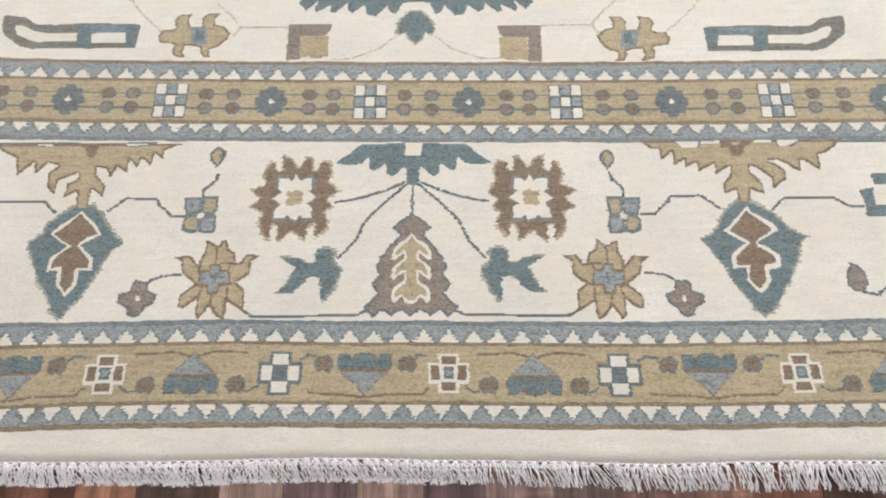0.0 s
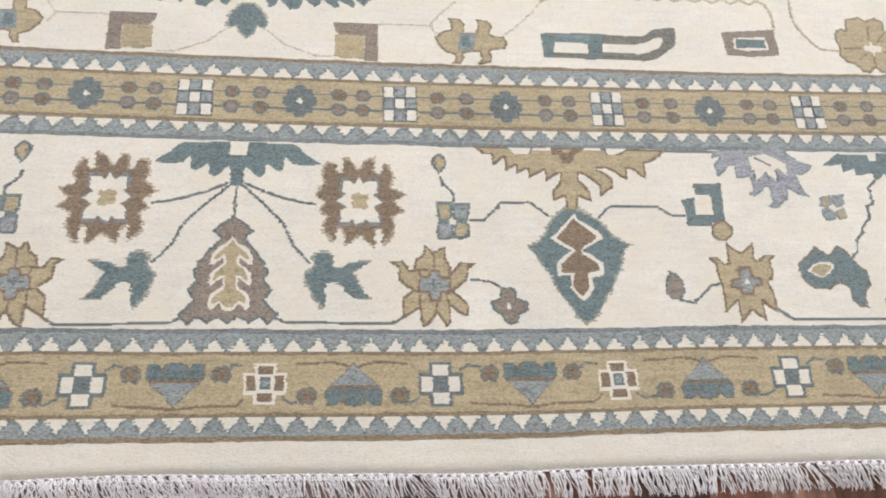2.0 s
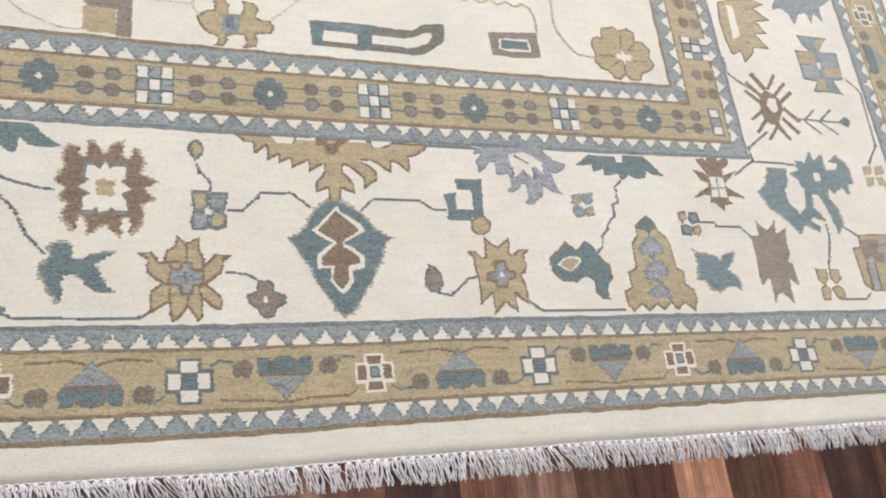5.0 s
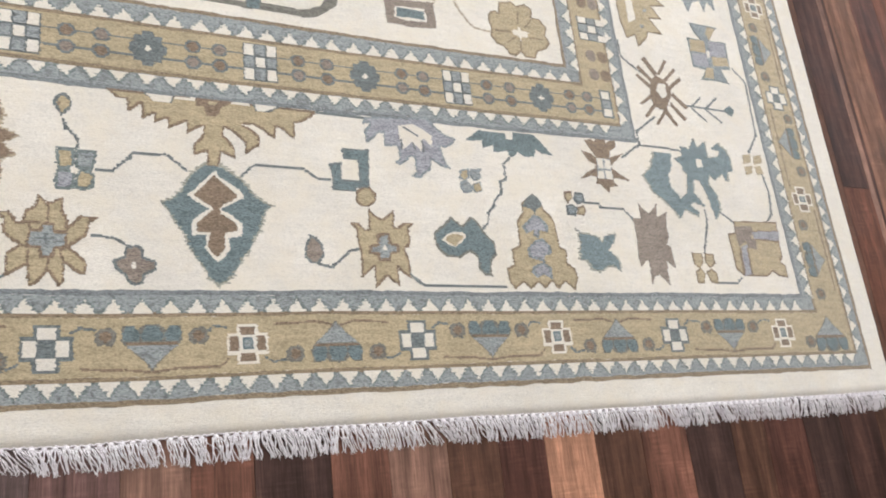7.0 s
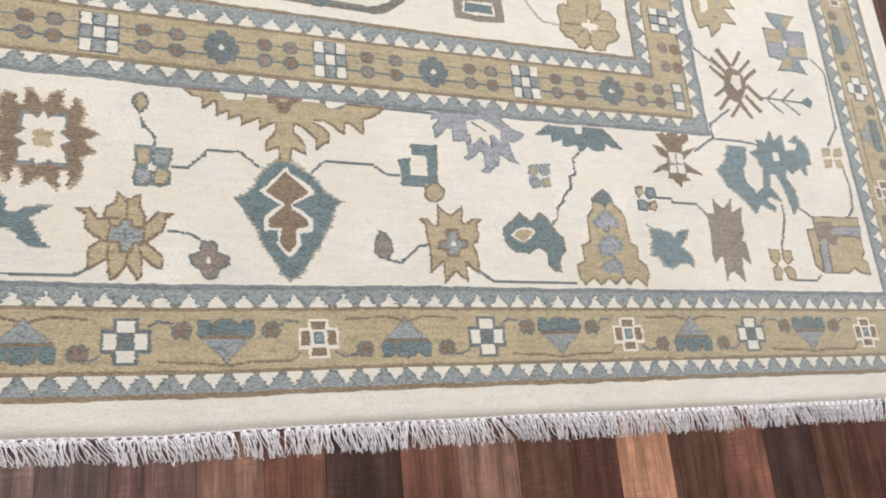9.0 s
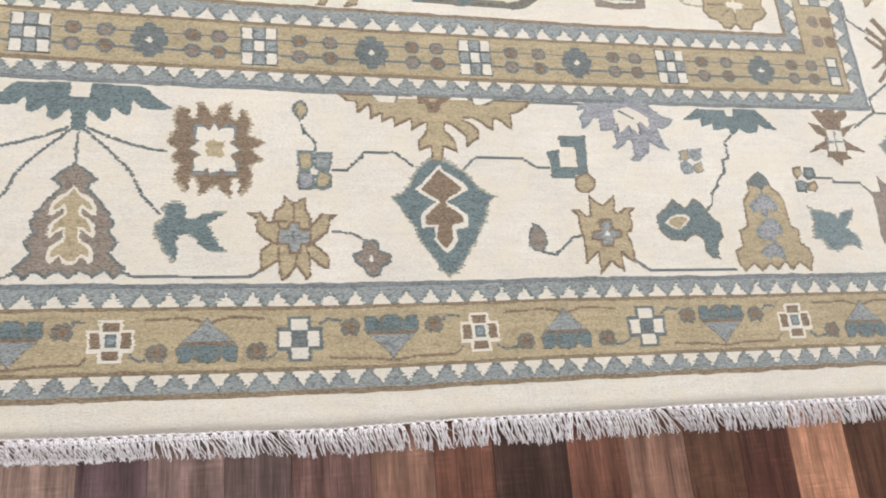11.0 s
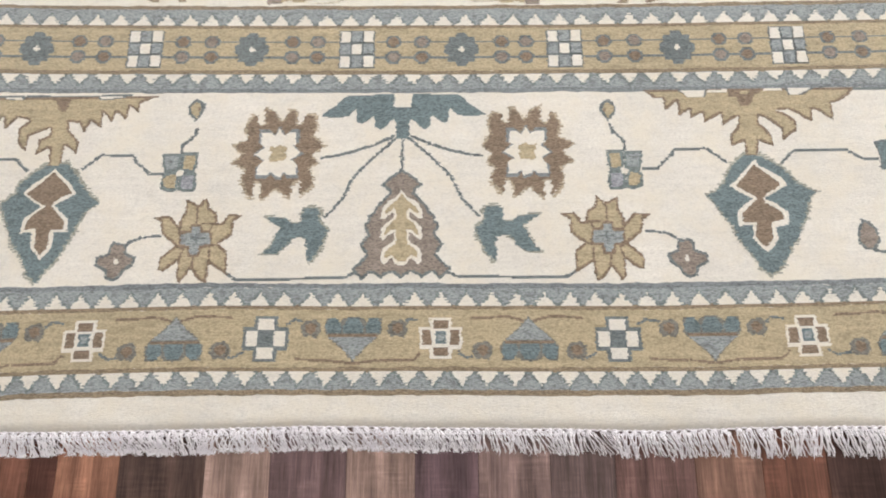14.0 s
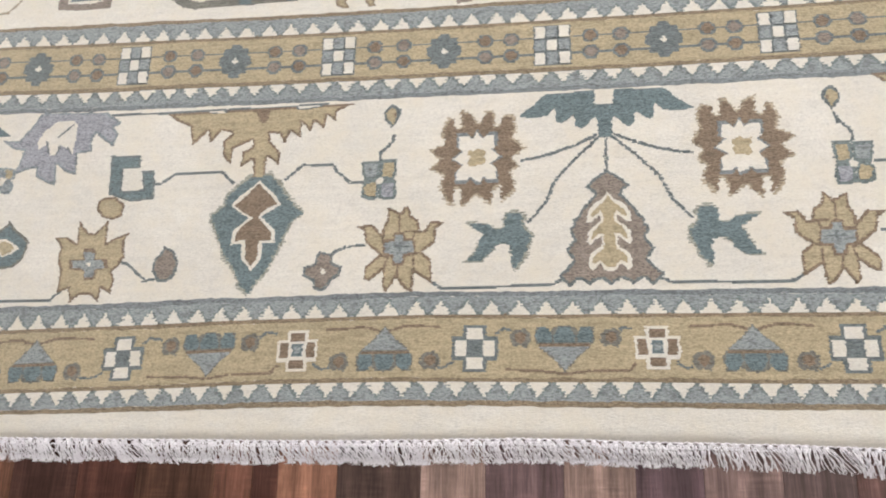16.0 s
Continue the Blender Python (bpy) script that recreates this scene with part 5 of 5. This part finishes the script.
FIELD_STEMS = (
    [(0.155, 0.528), (0.217, 0.529), (0.225, 0.515)], [(0.023, 0.514), (0.045, 0.494), (0.079, 0.48), (0.102, 0.479)],
    [(0.217, 0.529), (0.231, 0.548), (0.25, 0.566)], [(0.306, 0.515), (0.324, 0.532), (0.346, 0.554), (0.359, 0.573)],
    [(0.663, 0.538), (0.663, 0.567), (0.658, 0.581), (0.648, 0.588)],
    [(0.693, 0.60), (0.69, 0.564), (0.695, 0.546), (0.711, 0.522), (0.721, 0.514), (0.745, 0.513)],
    [(0.359, 0.573)] + [(0.40 + 0.0124 * i, 0.588 - 0.007 * (i % 2)) for i in range(21)],
)
for points in FIELD_STEMS[:4]:
    stem(points, colour="thread", width=0.6)
for points in FIELD_STEMS[4:]:
    stem(points, colour="brown_spread", width=0.9)

# ---------- fringe ----------


def strand(path, width, sides=4):
    """A thin cotton thread along a path."""
    verts, faces = [], []
    for i, (x, y, z) in enumerate(path):
        w = width * (0.85 if i == len(path) - 1 else 1.0 + 0.12 * math.sin(i * 2.1))
        for c in range(sides):
            a = 2 * math.pi * (c + 0.5 + 0.45 * i) / sides
            verts.append((x + w * math.cos(a), y, z + w * math.sin(a)))
        if i:
            n = len(verts) - 2 * sides
            for c in range(sides):
                d = (c + 1) % sides
                faces.append((n + c, n + d, n + sides + d, n + sides + c))
    return verts, faces


fringe = part("fringe", *strand([(-HALF + 0.003 + 0.02 * i, outer_edge(-HALF + 0.02 * i) - 0.0002, 0.0046) for i in range(137)], 0.0006), COTTON, rug, "white knotted cotton fringe")


def edge_cord(y, z, w, upto=HALF):
    """A twined cotton cord along the end of the rug."""
    verts, faces = [], []
    for i in range(int((upto + HALF - 0.004) / 0.0026)):
        x = -HALF + 0.002 + 0.0026 * i
        yy = y + outer_edge(x) + 0.0009 * math.sin(i * 2.4) + 0.0006 * noise.noise((x * 70, y * 900, 1.0))
        zz = z + 0.0004 * math.sin(i * 1.9)
        verts += [(x, yy - w, zz - w), (x, yy - w, zz + w * 0.6), (x, yy, zz + w), (x, yy + w, zz + w * 0.6), (x, yy + w, zz - w)]
        if i:
            n = len(verts) - 10
            faces += [(n + c, n + c + 1, n + c + 6, n + c + 5) for c in range(4)]
    return verts, faces


part("edge_cord", *edge_cord(0.0004, 0.0046, 0.0007), COTTON, fringe)
part("edge_cord", *edge_cord(-0.0048, 0.0042, 0.0006, 0.16), COTTON, fringe)


def tassel_mesh(lean, tight):
    """A small knot from which twisted cotton cords fan out over the floor and fray at their tips."""
    pieces = []
    ring = [(0.0027 * math.cos(a), 0.0019 * math.sin(a) - 0.0012, z) for z in (0.0010, 0.0050) for a in (0.3, 1.35, 2.4, 3.44, 4.5, 5.5)]
    pieces.append((ring + [(0, -0.0012, 0.0060)], [(i, (i + 1) % 6, 6 + (i + 1) % 6, 6 + i) for i in range(6)] + [(6 + i, 6 + (i + 1) % 6, 12) for i in range(6)]))
    cords = 7 if tight else 12
    for k in range(cords):
        u = k / (cords - 1) - 0.5
        fan = u * (0.0018 if tight else 0.0030)
        sway = lean + random.gauss(0, 0.0026 if tight else 0.0036)
        reach = random.uniform(0.0180, 0.0225) - 0.10 * max(0.0, abs(sway) - 0.006)
        curl = random.gauss(0, 0.0014 if tight else 0.0020)
        phase = random.uniform(0, 6.28)
        high = random.uniform(0.0002, 0.0042)
        path = []
        for i in range(9):
            s = i / 8
            path.append((u * 0.0078 + fan * s + sway * s ** 1.1 + curl * (math.sin(s * 6.0 + phase) - math.sin(phase)), -0.0016 - reach * s, 0.0042 * (1 - s) ** 1.6 + high * (1 - (2 * s - 1) ** 2) + 0.0011))
        pieces.append(strand(path, random.uniform(0.00064, 0.00080) if tight else random.uniform(0.00054, 0.00070)))
        x, y, z = path[-1]
        for _ in range(2 if tight else 5):
            dx, dy = random.gauss(0, 0.0011 if tight else 0.0017), random.uniform(0.0012, 0.0034)
            pieces.append(strand([(x, y + 0.0008, z), (x + dx * 0.6, y - dy * 0.5, 0.0011), (x + dx * 1.3, y - dy, 0.0006)], 0.00040, 3))
    return mesh_of("tassel", *joined(pieces), COTTON)


LEANS = [-0.010 + 0.0014 * i for i in range(21)]
TASSELS = {tight: [[tassel_mesh(lean, tight) for _ in range(4)] for lean in LEANS] for tight in (True, False)}
x = -HALF + 0.007
while x < HALF - 0.006:
    lean = 0.014 * noise.noise((x * 9, 40.0, 0.0)) + 0.012 * noise.noise((x * 34, 60.0, 0.0)) + (0.0080 if x < 0.5 else 0.0095)
    kind = min(range(21), key=lambda i: abs(LEANS[i] - lean))
    t = new("tassel", random.choice(TASSELS[x + 0.15 * noise.noise((x * 6, 0.0, 0.0)) > 0.12][kind]))
    t.parent = fringe
    t.location = (x, outer_edge(x) + random.uniform(-0.0005, 0.0004), 0)
    t.scale = (random.choice((-1, 1)) if abs(lean) < 0.002 else 1, random.uniform(0.95, 1.05) * (0.86 + 0.22 * clamp((x - 0.05) / 0.35)), 1)
    # here and there the cords part and the floor shows
    x += 0.0096 + random.uniform(-0.0008, 0.0008) + (0.004 if random.random() < 0.04 else 0)

# ---------- floor ----------
floor = part("floor", *box(X0, X1, Y0, Y1, -0.06, -0.0012), SUBFLOOR, kind="structure", label="mixed brown wood strip floor")


def board_piece(w, l):
    e = 0.0003
    v, f = box(0, w, 0, l, -0.010, -e)
    v += [(e, e, 0), (w - e, e, 0), (w - e, l - e, 0), (e, l - e, 0)]
    f = f[:1] + f[2:] + [(4, 5, 9, 8), (5, 7, 10, 9), (7, 6, 11, 10), (6, 4, 8, 11), (8, 9, 10, 11)]
    return v, f


# edges of the strips near the rug, from west to east, and the tone of the strip that begins at each
# varnish sheen on the middle strips is painted in by their lifted tones
STRIPS = ((-0.690, "copper"), (-0.614, "dark"), (-0.540, "maroon"), (-0.476, "walnut"), (-0.392, "russet"), (-0.353, "maroon"), (-0.327, "copper"), (-0.267, "umber"), (-0.185, "pink"),
          (-0.123, "mauve"), (-0.050, "pink"), (0.015, "hazed_plum"), (0.075, "rose"), (0.143, "grey"), (0.204, "sheen_maroon"), (0.279, "tawny"), (0.342, "russet"),
          (0.403, "black"), (0.482, "russet"), (0.546, "tawny"), (0.616, "walnut"), (0.681, "maroon"), (0.743, "peach"), (0.815, "walnut"),
          (0.885, "russet"), (0.958, "black"), (1.036, "walnut"), (1.097, "maroon"), (1.172, "black"), (1.246, "dark"), (1.325, "walnut"),
          (1.393, "dark"), (1.458, "tawny"), (1.472, "dark"), (1.479, "mid"), (1.553, "maroon"), (1.625, "red"), (1.690, ""))
TONES_AT = dict(STRIPS)
EDGES = [e for e, _ in STRIPS]
while EDGES[-1] < X1 - 0.08:
    EDGES.append(EDGES[-1] + 0.0690)
while EDGES[0] > X0 + 0.07:
    EDGES.insert(0, EDGES[0] - 0.0665)
JOINT = 0.338            # where the dark strip beside the long side ends
LENGTHS = (0.42, 0.6, 0.9, 1.2)
far_boards = []
for x, x2 in zip(EDGES, EDGES[1:]):
    tone = TONES_AT.get(x, "")
    y = Y0 + random.uniform(-0.3, 0.0)
    if tone:
        y = (JOINT if x == 1.393 else random.uniform(0.08, 0.98) if x < 1.3 else random.uniform(0.80, 1.05)) - 3.6
    while y < Y1:
        l = 1.2 if tone else random.choice(LENGTHS)
        if tone and y + l > -0.7 and y < 1.0:
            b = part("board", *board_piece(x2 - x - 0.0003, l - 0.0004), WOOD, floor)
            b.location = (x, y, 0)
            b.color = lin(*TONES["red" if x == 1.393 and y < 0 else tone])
        elif y + l > Y0:
            y0, y1 = max(y, Y0), min(y + l, Y1)
            v, f = board_piece(x2 - x - 0.0003, y1 - y0 - 0.0004)
            far_boards.append(([(a + x, b2 + y0, c) for a, b2, c in v], f))
        y += l
part("far_board", *joined(far_boards), FAR_WOOD, floor, kind="stuff")

# ---------- a stray fibre on the pile ----------
lint = part("lint_thread", *strand([(-0.082 + 0.0014 * i, 0.3285 + 0.0011 * math.sin(i * 1.1), 0.0118 + 0.0003 * (i % 2)) for i in range(6)], 0.0005), COTTON)
tagged(lint, "short white lint thread on the rug", "thread")
